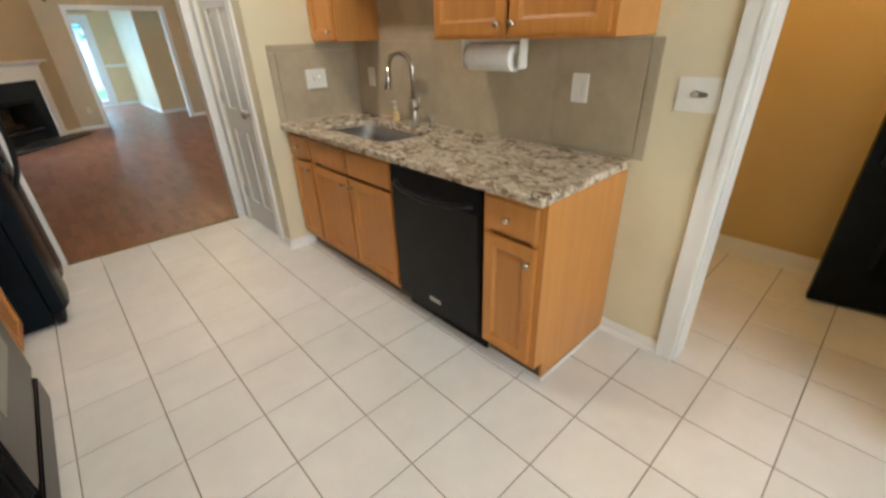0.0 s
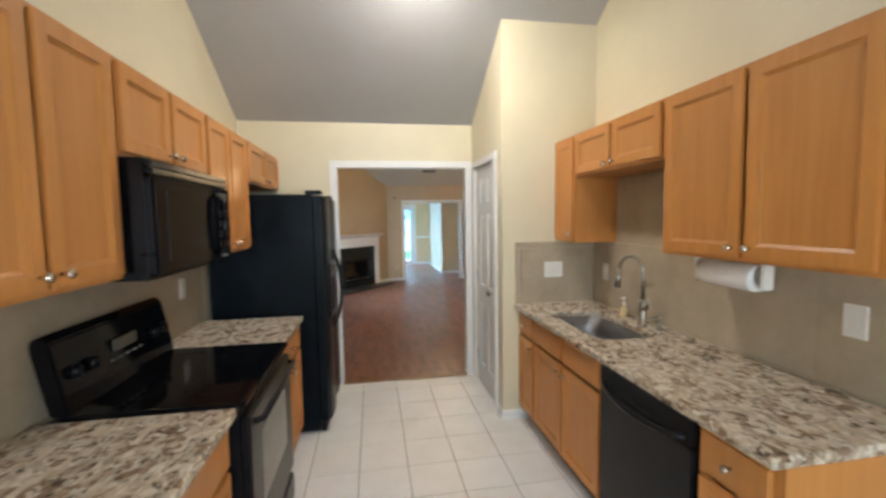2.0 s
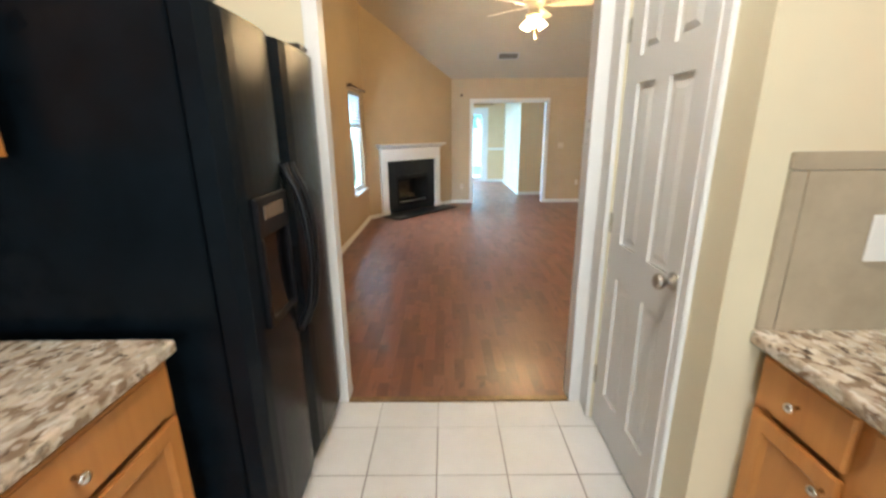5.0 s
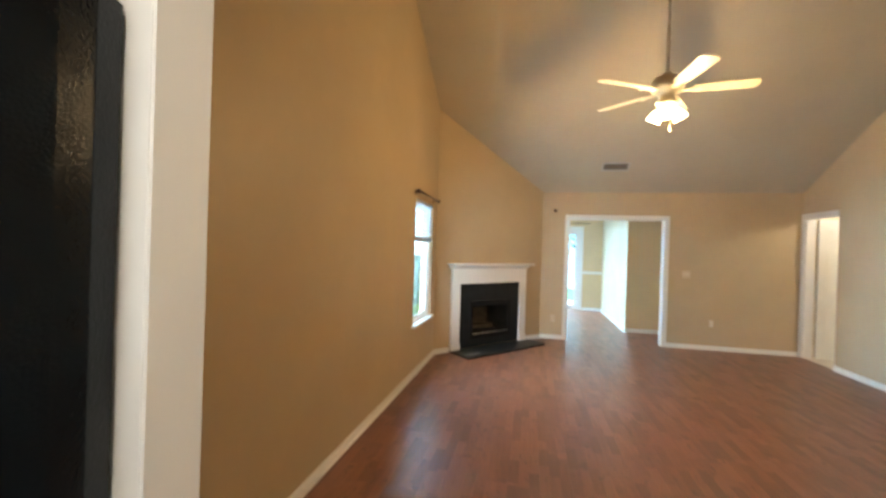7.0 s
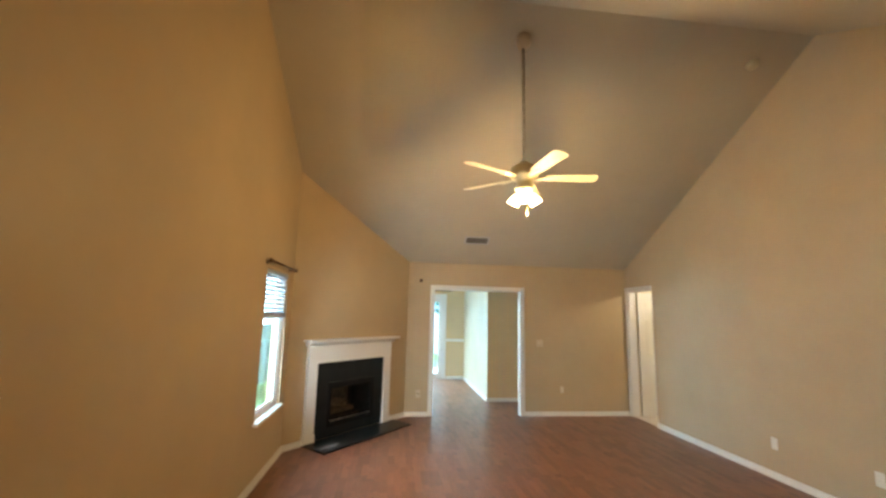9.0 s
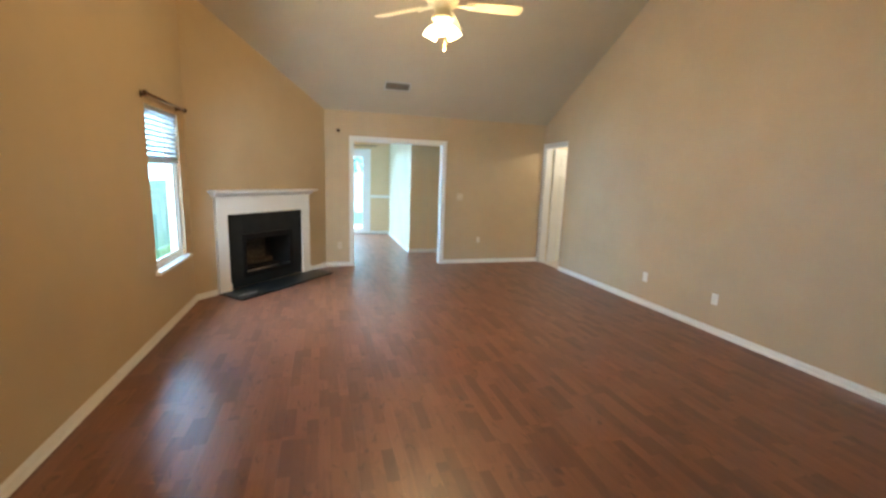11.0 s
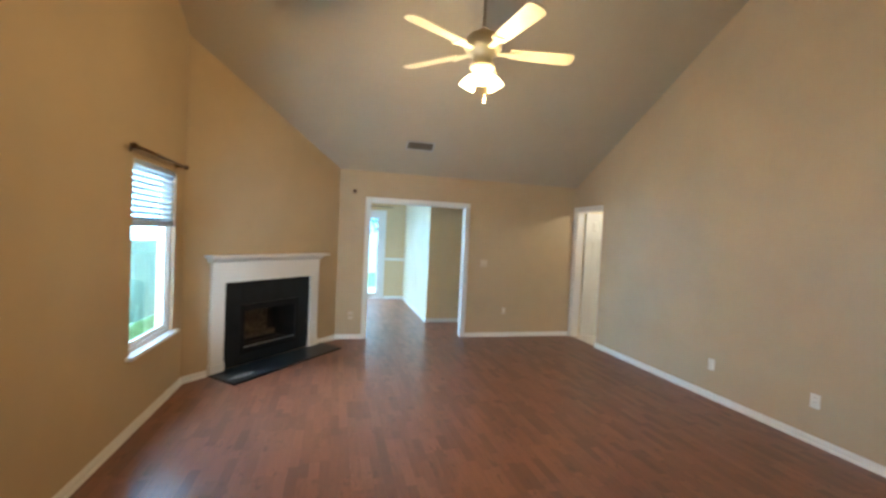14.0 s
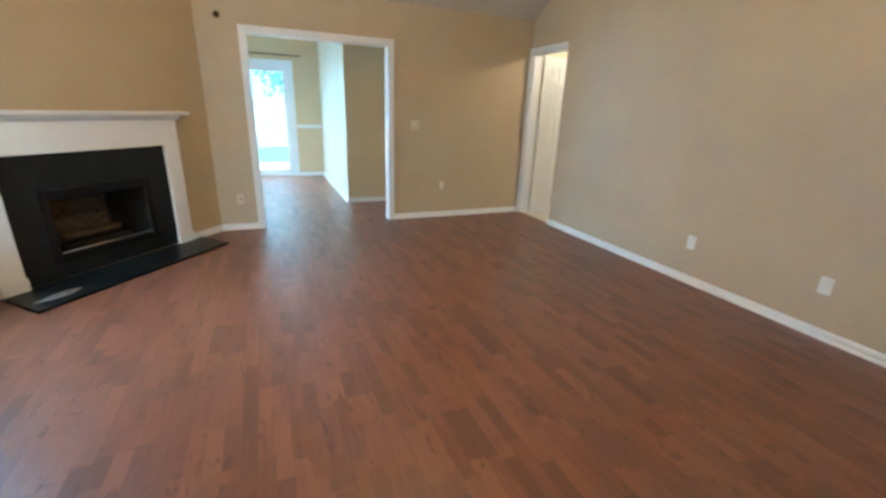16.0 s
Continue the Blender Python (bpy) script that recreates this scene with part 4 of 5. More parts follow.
for y in (8.473, 7.527):
    wall_plate("wall_outlet", pose(LR, y, 0.345, 0, 0, -90), 0.072, 0.115, "white outlet plate low on the long wall", (("socket", 0),))


# ---------------------------------------------------------------- faucet, soap, towels
f = thing("faucet", pose(2.105, 2.835, 0.905), "brushed nickel pull-down gooseneck faucet", "faucet")
part("base", lathe([(0, 0), (0.031, 0), (0.031, 0.008), (0.024, 0.014), (0.022, 0.10), (0.026, 0.115), (0.024, 0.14), (0.016, 0.155), (0, 0.155)]), M_FAUCET, f)
arc = [(0, 0, 0.14), (0, 0, 0.30)]
for k in range(9):
    a = radians(180 - 22.5 * k)
    r = 0.085
    arc.append(((-0.30) * (r + r * math.cos(a)), 0.95 * (r + r * math.cos(a)), 0.33 + r * math.sin(a)))
part("gooseneck", tube(arc, 0.0140, 14), M_FAUCET, f)
hx, hy = -0.30 * 0.17, 0.95 * 0.17
part("spray_head", tube([(hx, hy, 0.335), (hx * 1.06, hy * 1.06, 0.26), (hx * 1.12, hy * 1.12, 0.205)], [0.0145, 0.019, 0.024], 14), M_FAUCET, f, "tapered spray head")
part("handle", tube([(0.0, -0.02, 0.10), (0.0, -0.05, 0.115), (-0.02, -0.075, 0.17)], [0.016, 0.012, 0.007], 10), M_FAUCET, f, "side lever handle")
d = thing("soap_dispenser", pose(2.125, 2.70, 0.905), "brushed nickel built-in soap pump", "soap dispenser")
part("body", lathe([(0, 0), (0.022, 0), (0.020, 0.012), (0.010, 0.020), (0.009, 0.055), (0.013, 0.06), (0.012, 0.078), (0, 0.08)]), M_FAUCET, d)
part("spout", tube([(0, 0, 0.07), (-0.05, 0, 0.074), (-0.075, 0, 0.062)], 0.006, 8), M_FAUCET, d)
d = thing("soap_bottle", pose(2.12, 3.045, 0.905) @ Matrix.Diagonal((0.78, 0.78, 0.78, 1)), "small bottle of amber dish soap with white pump", "soap bottle")
part("bottle", lathe([(0, 0), (0.027, 0), (0.030, 0.01), (0.030, 0.055), (0.024, 0.075), (0.012, 0.09), (0.012, 0.10), (0, 0.10)]), M_SOAP, d)
part("pump", lathe([(0, 0.098), (0.014, 0.098), (0.014, 0.115), (0.005, 0.118), (0.005, 0.15), (0.012, 0.152), (0.012, 0.162), (0, 0.163)]), M_PLASTIC, d, "white plastic pump")
part("nozzle", tube([(0, 0, 0.157), (-0.035, 0, 0.155)], 0.004, 8), M_PLASTIC, d)
d = thing("paper_towel_holder", pose(2.06, 2.165, 1.385), "white under-cabinet holder with a paper towel roll", "paper towel")
part("mount", boxes([(-0.03, 0.03, -0.185, 0.185, -0.012, -0.001)], 0.004), M_PLASTIC, d)
for s in (-1, 1):
    part("arm", boxes([(-0.028, 0.028, s * 0.176 - 0.006, s * 0.176 + 0.006, -0.125, -0.010)], 0.005), M_PLASTIC, d)
roll = bmesh.new()
lathe_in(roll, [(0.019, -0.135), (0.056, -0.135), (0.057, -0.13), (0.057, 0.13), (0.056, 0.135), (0.019, 0.135), (0.019, -0.135)], pose(0, 0, -0.082, 90, 0, 0), 28)
part("paper_roll", roll, M_PAPER, d, "white paper towel roll")


# ---------------------------------------------------------------- dishwasher
d = thing("dishwasher", right_side(2.408, FX), "black built-in dishwasher with a bowed handle", "dishwasher")
part("tub", boxes([(0.004, 0.602, 0.0, 0.58, 0.10, 0.862)]), M_BLACK, d)
part("door", boxes([(0.004, 0.602, -0.024, 0.0, 0.115, 0.745)], 0.006), M_BLACK, d)
part("control_panel", boxes([(0.004, 0.602, -0.026, 0.0, 0.750, 0.858)], 0.008), M_BLACK, d)
hp = []
for k in range(13):
    u = -1 + k / 6
    hp.append((0.303 + 0.262 * u, -0.030 - 0.042 * (1 - u * u) ** 0.5 if abs(u) < 1 else -0.022, 0.775 - 0.022 * (1 - u * u)))
part("handle", tube(hp, 0.013, 10), M_BLACK, d, "bowed black bar handle")
part("nameplate", boxes([(0.262, 0.345, -0.0265, -0.023, 0.172, 0.198)], 0.001), M_STEEL, d, "small silver nameplate")
part("kick_plate", boxes([(0.004, 0.602, 0.045, 0.06, 0.001, 0.112)], 0.002), M_BLACK, d)

# ---------------------------------------------------------------- range
r = thing("range", left_side(2.130, 0.0), "black freestanding electric range with glass cooktop", "range")
part("body", boxes([(0.0, 0.762, 0.0, 0.62, 0.055, 0.895)], 0.003), M_BLACK, r)
part("cooktop", boxes([(-0.003, 0.765, -0.028, 0.575, 0.896, 0.918)], 0.008, 3), M_GLASSBLK, r, "glossy black glass cooktop")
for x, y, rad in ((0.20, 0.15, 0.105), (0.56, 0.15, 0.085), (0.20, 0.41, 0.085), (0.56, 0.41, 0.105)):
    bm = lathe([(rad - 0.004, 0.0), (rad - 0.004, 0.0007), (rad, 0.0007), (rad, 0.0)], pose(x, y, 0.9182), 40)
    part("burner_ring", bm, M_RING, r)
guard = bmesh.new()
prism_in(guard, [(0.535, 0.915), (0.60, 0.915), (0.645, 1.15), (0.640, 1.185), (0.610, 1.195), (0.585, 1.17)], 'x', 0.0, 0.762)
bmesh.ops.recalc_face_normals(guard, faces=guard.faces)
bmesh.ops.bevel(guard, geom=guard.edges[:], offset=0.006, segments=2, affect='EDGES', clamp_overlap=True)
bk = part("backguard", guard, M_GLASSBLK, r, "sloping black control panel")
for x in (0.075, 0.165, 0.60, 0.69):
    bm = lathe([(0, 0), (0.024, 0), (0.022, 0.018), (0.017, 0.024), (0, 0.024)], pose(x, 0.560, 1.05, 78, 0, 0), 18)
    box_in(bm, x - 0.003, x + 0.003, 0.528, 0.54, 1.042, 1.070)
    part("control_knob", bm, M_BLACK, bk, "black control knob")
part("display", boxes([(0.30, 0.46, 0.552, 0.562, 1.05, 1.10)], 0.002), M_OVENGLASS, bk, "small clock display")
for k in range(5):
    part("marking", boxes([(0.27 + 0.05 * k, 0.29 + 0.05 * k, 0.546, 0.553, 1.018, 1.024)]), M_STEEL, bk)
part("oven_door", boxes([(0.012, 0.750, -0.032, -0.002, 0.235, 0.858)], 0.007), M_BLACK, r)
part("oven_window", boxes([(0.15, 0.61, -0.0335, -0.030, 0.43, 0.735)], 0.0015), M_OVENGLASS, r, "grey tinted oven window")
part("handle", tube([(0.05, -0.034, 0.822), (0.06, -0.066, 0.826), (0.38, -0.072, 0.828), (0.70, -0.066, 0.826), (0.712, -0.034, 0.822)], 0.012, 10), M_BLACK, r, "black bar handle")
part("storage_drawer", boxes([(0.012, 0.750, -0.030, -0.002, 0.060, 0.190)], 0.006), M_BLACK, r)
part("drawer_slot", boxes([(0.10, 0.66, -0.020, -0.004, 0.195, 0.228)]), M_TOE, r)
for x in (0.05, 0.71):
    for y in (0.04, 0.57):
        part("foot", lathe([(0, 0), (0.018, 0), (0.018, 0.02), (0.010, 0.025), (0.010, 0.056), (0, 0.056)], pose(x, y, 0.001)), M_BLACK, r)

# ---------------------------------------------------------------- microwave
w = thing("microwave", left_side(2.136, -0.262), "black over-range microwave under the short cabinet", "microwave")
part("body", boxes([(0.0, 0.756, 0.0, 0.395, 1.372, 1.795)], 0.004), M_GLASSBLK, w)
part("door", boxes([(0.004, 0.565, -0.030, -0.001, 1.385, 1.735)], 0.010, 3), M_GLASSBLK, w)
part("window", boxes([(0.085, 0.495, -0.0325, -0.028, 1.43, 1.69)], 0.002), M_GLASSBLK, w, "black microwave window")
part("control_panel", boxes([(0.570, 0.752, -0.028, -0.001, 1.385, 1.735)], 0.008), M_GLASSBLK, w)
part("handle", tube([(0.548, -0.03, 1.42), (0.552, -0.062, 1.45), (0.552, -0.068, 1.56), (0.552, -0.062, 1.67), (0.548, -0.03, 1.70)], 0.011, 10), M_GLASSBLK, w)
part("vent_grille", boxes([(0.006, 0.750, -0.026, -0.001, 1.742, 1.762), (0.006, 0.750, -0.022, -0.001, 1.766, 1.790)], 0.004, 2), M_BLACK, w)
part("display", boxes([(0.60, 0.72, -0.0295, -0.026, 1.675, 1.712)]), M_OVENGLASS, w)
for iy in range(4):
    for ix in range(3):
        part("button", boxes([(0.602 + 0.042 * ix, 0.634 + 0.042 * ix, -0.0295, -0.026, 1.45 + 0.048 * iy, 1.48 + 0.048 * iy)], 0.002, 1), M_BLACK, w)
part("nameplate", boxes([(0.63, 0.69, -0.0295, -0.027, 1.40, 1.412)]), M_STEEL, w)

# ---------------------------------------------------------------- refrigerator
g = thing("refrigerator", left_side(3.640, 0.152), "black side-by-side refrigerator with ice dispenser", "refrigerator")
part("cabinet_body", boxes([(0.0, 0.895, 0.075, 0.775, 0.02, 1.755)], 0.004), M_FRIDGE, g)
for x0, x1 in ((0.003, 0.420), (0.428, 0.892)):
    bm = bmesh.new()
    n = 10
    pts = [(x0, 0.068)]
    for k in range(n + 1):
        u = -1 + 2 * k / n
        pts.append(((x0 + x1) / 2 + (x1 - x0) / 2 * u, 0.012 - 0.030 * (1 - abs(u) ** 6) * (1 - 0.25 * u * u)))
    pts.append((x1, 0.068))
    prism_in(bm, pts, 'z', 0.085, 1.745)
    bmesh.ops.recalc_face_normals(bm, faces=bm.faces)
    bmesh.ops.bevel(bm, geom=[e for e in bm.edges if abs(e.verts[0].co.z - e.verts[1].co.z) < 1e-6], offset=0.008, segments=2, affect='EDGES', clamp_overlap=True)
    part("door", bm, M_FRIDGE, g)
for x in (0.392, 0.456):
    pts = [(x, -0.012, 0.70)]
    for k in range(11):
        u = k / 10
        pts.append((x, -0.022 - 0.055 * math.sin(math.pi * u) ** 0.6, 0.73 + 0.57 * u))
    pts.append((x, -0.012, 1.33))
    part("handle", tube(pts, 0.013, 10), M_BLACK, g, "bowed black door handle")
dp = part("dispenser", boxes([(0.11, 0.34, -0.030, -0.012, 1.13, 1.25), (0.11, 0.135, -0.030, -0.012, 0.86, 1.13), (0.315, 0.34, -0.030, -0.012, 0.86, 1.13), (0.11, 0.34, -0.030, -0.012, 0.84, 0.865)], 0.003), M_BLACK, g, "black ice and water dispenser")
part("recess", boxes([(0.135, 0.315, -0.022, -0.016, 0.865, 1.13)]), M_GLASSBLK, dp)
part("control_strip", boxes([(0.15, 0.30, -0.033, -0.028, 1.18, 1.225)], 0.002), M_TOE, dp, "grey control strip")
part("base_grille", boxes([(0.01, 0.885, 0.03, 0.07, 0.012, 0.075)] + [(0.03, 0.865, 0.024, 0.03, 0.02 + 0.012 * k, 0.026 + 0.012 * k) for k in range(4)]), M_BLACK, g)
for x0, x1 in ((0.03, 0.13), (0.765, 0.865)):
    part("hinge_cover", boxes([(x0, x1, 0.01, 0.13, 1.755, 1.785)], 0.008), M_BLACK, g)

# ---------------------------------------------------------------- kitchen ceiling lamp
LYC = 3.06
lm = Matrix.Translation((0.83, LYC, kceil(LYC))) @ Matrix.Rotation(math.atan(-0.58), 4, 'X')
k = thing("ceiling_light", lm, "lit frosted glass dome light on the kitchen ceiling", "ceiling light")
part("rim", lathe([(0.0, -0.001), (0.165, -0.001), (0.172, -0.012), (0.165, -0.026), (0.15, -0.026)], None, 32), M_NICKEL, k, "metal rim")
part("glass_dome", lathe([(0.152, -0.022), (0.148, -0.045), (0.125, -0.075), (0.08, -0.098), (0.03, -0.107), (0.0, -0.108)], None, 32), M_DOME, k, "lit frosted glass")

# ---------------------------------------------------------------- fireplace, in the frame of the corner wall
fp = thing("fireplace", DM, "corner fireplace with white mantel and black slate surround", "fireplace")
bm = bmesh.new()
IN0, IN1, INZ = 0.415, 1.612, 0.935
LEG = 0.145
for x0, x1 in ((IN0 - LEG, IN0), (IN1, IN1 + LEG)):
    part("pilaster", boxes([(x0, x1, -0.045, 0, 0.0, INZ), (x0 - 0.008, x1 + 0.008, -0.055, 0, 0.0, 0.11)], 0.004), M_TRIM, fp, "white painted pilaster")
part("frieze", boxes([(IN0 - LEG, IN1 + LEG, -0.045, 0, INZ, 1.155), (IN0 - LEG - 0.006, IN1 + LEG + 0.006, -0.055, 0, INZ + 0.002, INZ + 0.025)], 0.004), M_TRIM, fp, "white painted frieze board")
bm = bmesh.new()
prism_in(bm, [(0, 1.150), (-0.048, 1.150), (-0.060, 1.165), (-0.075, 1.172), (-0.085, 1.190), (-0.110, 1.198), (0, 1.198)], 'x', IN0 - LEG - 0.03, IN1 + LEG + 0.03)
bmesh.ops.recalc_face_normals(bm, faces=bm.faces)
part("crown_moulding", bm, M_TRIM, fp)
part("mantel_shelf", boxes([(IN0 - LEG - 0.07, IN1 + LEG + 0.07, -0.155, 0, 1.198, 1.225)], 0.006), M_TRIM, fp, "white painted mantel shelf")
for item in ((IN0, FB0, -0.018, 0, 0.02, INZ), (FB1, IN1, -0.018, 0, 0.02, INZ), (FB0, FB1, -0.018, 0, FBZ1, INZ), (FB0, FB1, -0.018, 0, 0.02, FBZ0)):
    part("slate_slab", boxes([item], 0.002), M_SLATE, fp, "black slate surround slab")
part("firebox", boxes([(FB0 - 0.02, FB0 + 0.004, -0.014, 0.40, FBZ0 - 0.02, FBZ1 + 0.02), (FB1 - 0.004, FB1 + 0.02, -0.014, 0.40, FBZ0 - 0.02, FBZ1 + 0.02), (FB0, FB1, 0.40, 0.42, FBZ0 - 0.02, FBZ1 + 0.02),
                       (FB0, FB1, -0.014, 0.40, FBZ0 - 0.02, FBZ0 + 0.004), (FB0, FB1, -0.014, 0.40, FBZ1 - 0.004, FBZ1 + 0.02)]), M_SOOT, fp, "sooty metal firebox")
part("metal_frame", boxes([(FB0 - 0.02, FB0 + 0.03, -0.028, -0.016, FBZ0 - 0.03, FBZ1 + 0.03), (FB1 - 0.03, FB1 + 0.02, -0.028, -0.016, FBZ0 - 0.03, FBZ1 + 0.03),
                           (FB0 + 0.03, FB1 - 0.03, -0.028, -0.016, FBZ1 - 0.045, FBZ1 + 0.03), (FB0 + 0.03, FB1 - 0.03, -0.028, -0.016, FBZ0 - 0.03, FBZ0 + 0.02)], 0.003), M_BLACK, fp, "black metal frame")
part("grate_bar", tube([(FB0 + 0.03, -0.006, FBZ0 + 0.035), (FB1 - 0.03, -0.006, FBZ0 + 0.035)], 0.007, 8), M_STEEL, fp, "steel grate bar")
part("log_rest", boxes([(FB0 + 0.12, FB1 - 0.12, 0.10, 0.30, FBZ0, FBZ0 + 0.05)], 0.006), M_SOOT, fp)
part("back_panel", boxes([(FB0 + 0.14, FB1 - 0.16, 0.30, 0.33, FBZ0 + 0.02, FBZ1 - 0.12)], 0.01), M_LOG, fp, "ash-brown fire brick panel")
part("log", tube([(FB0 + 0.16, 0.2, FBZ0 + 0.09), (0.9, 0.21, FBZ0 + 0.10), (FB1 - 0.16, 0.2, FBZ0 + 0.09)], [0.04, 0.045, 0.038], 10), M_LOG, fp, "grey ceramic log")
h = thing("hearth", DM, "flat black slate hearth slab with worn white patch", "hearth")
hb = bmesh.new()
prism_in(hb, [(0.26, -0.015), (0.235, -0.455), (1.82, -0.41), (1.86, -0.03)], 'z', 0.001, 0.018)
bmesh.ops.recalc_face_normals(hb, faces=hb.faces)
part("slab", bevel(hb, 0.004), M_SLATE, h)
wp = bmesh.new()
wpt = []
rng = random.Random(5)
for q in range(18):
    a = 2 * math.pi * q / 18
    s = 1 + rng.uniform(-0.22, 0.22)
    wpt.append((0.44 + 0.135 * s * math.cos(a), -0.31 + 0.045 * s * math.sin(a)))
prism_in(wp, wpt, 'z', 0.0185, 0.0195)
bmesh.ops.recalc_face_normals(wp, faces=wp.faces)
part("paint_spill", wp, plain("grey_ash_mark", (0.30, 0.31, 0.31), 0.6, 0, 0.3, 0.4, 30.0), h, "pale worn patch")

# ---------------------------------------------------------------- living room window, blind, rod
wx = LL
v = thing("window_left", pose(wx, WY0, 0, 0, 0, 90), "white vinyl single-hung window in the tan wall", "window", kind="structure")
WW = WY1 - WY0
part("window_frame", boxes([(0, 0.03, 0.03, 0.11, WZ0, WZ1), (WW - 0.03, WW, 0.03, 0.11, WZ0, WZ1), (0.03, WW - 0.03, 0.03, 0.11, WZ1 - 0.03, WZ1), (0.03, WW - 0.03, 0.03, 0.11, WZ0, WZ0 + 0.03)], 0.003), M_TRIM, v)
MZ = 1.53
for z0, z1, y0 in ((WZ0 + 0.03, MZ, 0.05), (MZ - 0.02, WZ1 - 0.03, 0.075)):
    s = part("sash", boxes([(0.03, 0.06, y0, y0 + 0.022, z0, z1), (WW - 0.06, WW - 0.03, y0, y0 + 0.022, z0, z1), (0.06, WW - 0.06, y0, y0 + 0.022, z1 - 0.04, z1), (0.06, WW - 0.06, y0, y0 + 0.022, z0, z0 + 0.035)], 0.003), M_TRIM, v)
    pn = part("pane", boxes([(0.06, WW - 0.06, y0 + 0.009, y0 + 0.013, z0 + 0.035, z1 - 0.04)]), M_GLASS, s)
    pn.visible_shadow = False
part("window_sill", boxes([(-0.05, WW + 0.05, -0.045, 0.03, WZ0 - 0.025, WZ0 + 0.002)], 0.005), M_TRIM, v, "white sill")
bl = thing("window_blind", pose(wx, WY0, 0, 0, 0, 90), "white slatted blind drawn over the upper half of the window", "blind")
part("head_rail", boxes([(0.01, WW - 0.01, 0.002, 0.035, WZ1 - 0.045, WZ1 - 0.005)], 0.004), M_BLIND, bl)
for q in range(9):
    z = WZ1 - 0.070 - 0.0445 * q
    bm = bmesh.new()
    prism_in(bm, [(0.006, z + 0.013), (0.034, z - 0.013), (0.0325, z - 0.0145), (0.0045, z + 0.0115)], 'x', 0.012, WW - 0.012)
    bmesh.ops.recalc_face_normals(bm, faces=bm.faces)
    part("slat", bm, M_BLIND, bl)
part("bottom_rail", boxes([(0.012, WW - 0.012, 0.004, 0.03, 1.50, 1.535)], 0.004), M_BLIND, bl)
rd = thing("curtain_rod", pose(wx + 0.06, WY0 - 0.13, 2.03), "dark bronze curtain rod above the window", "curtain rod")
part("rod", tube([(0, 0, 0), (0, WW + 0.18, 0)], 0.011, 10), M_ROD, rd)
for y in (0.0, WW + 0.18):
    part("finial", lathe([(0, -0.022), (0.016, -0.016), (0.021, 0), (0.016, 0.016), (0, 0.022)], pose(0, y, 0)), M_ROD, rd)
for y in (0.08, WW + 0.10):
    part("bracket", boxes([(-0.06, 0.0, y - 0.006, y + 0.006, -0.012, 0.0), (-0.06, -0.054, y - 0.012, y + 0.012, -0.03, 0.03)], 0.002), M_ROD, rd)
hbk = thing("curtain_bracket", pose(1.06, LF, 2.095), "dark bronze curtain rod end bracket on the far wall", "curtain bracket")
part("stem", lathe([(0, 0), (0.020, 0), (0.018, 0.008), (0.008, 0.012), (0.008, 0.06), (0, 0.06)], pose(0, 0, 0, 90, 0, 0)), M_ROD, hbk)
part("finial", lathe([(0, -0.026), (0.02, -0.018), (0.027, 0), (0.02, 0.018), (0, 0.026)], pose(0, -0.075, 0, 90, 0, 0)), M_ROD, hbk)

# ---------------------------------------------------------------- ceiling fan
FXc, FYc = 1.757, 7.88
fz = lceil(FYc)
fan = thing("ceiling_fan", pose(FXc, FYc, 0), "cream five-blade ceiling fan with a lit glass light kit", "ceiling fan")
part("canopy", lathe([(0, fz + 0.03), (0.072, fz + 0.03), (0.072, fz - 0.035), (0.055, fz - 0.075), (0.022, fz - 0.095), (0, fz - 0.095)], None, 24), M_FANROD, fan)
part("downrod", tube([(0, 0, fz - 0.09), (0, 0, 2.93)], 0.0135, 12), M_FANROD, fan)
part("motor_housing", lathe([(0, 2.96), (0.035, 2.96), (0.05, 2.93), (0.10, 2.915), (0.125, 2.885), (0.130, 2.835), (0.115, 2.802), (0.07, 2.785), (0.06, 2.73), (0.085, 2.715), (0.085, 2.695), (0.05, 2.675), (0, 2.67)], None, 28), M_FAN, fan)
for q in range(5):
    a = 72 * q + 63
    iron = bmesh.new()
    prism_in(iron, [(0.10, -0.018), (0.20, -0.030), (0.25, -0.050), (0.25, 0.050), (0.20, 0.030), (0.10, 0.018)], 'z', 2.798, 2.804)
    bmesh.ops.recalc_face_normals(iron, faces=iron.faces)
    part("blade_iron", iron, M_FAN, fan).matrix_basis = pose(0, 0, 0, 0, 0, a)
    bl2 = bmesh.new()
    outline = [(0.19, -0.046), (0.24, -0.054), (0.615, -0.066), (0.640, -0.050), (0.652, -0.018), (0.652, 0.018), (0.640, 0.050), (0.615, 0.066), (0.24, 0.054), (0.19, 0.046)]
    prism_in(bl2, outline, 'z', 0.0, 0.007)
    bmesh.ops.recalc_face_normals(bl2, faces=bl2.faces)
    blade = part("blade", bl2, M_FAN, fan, "cream painted fan blade")
    blade.matrix_basis = pose(0, 0, 0, 0, 0, a) @ pose(0, 0, 2.806, -12, 0, 0)
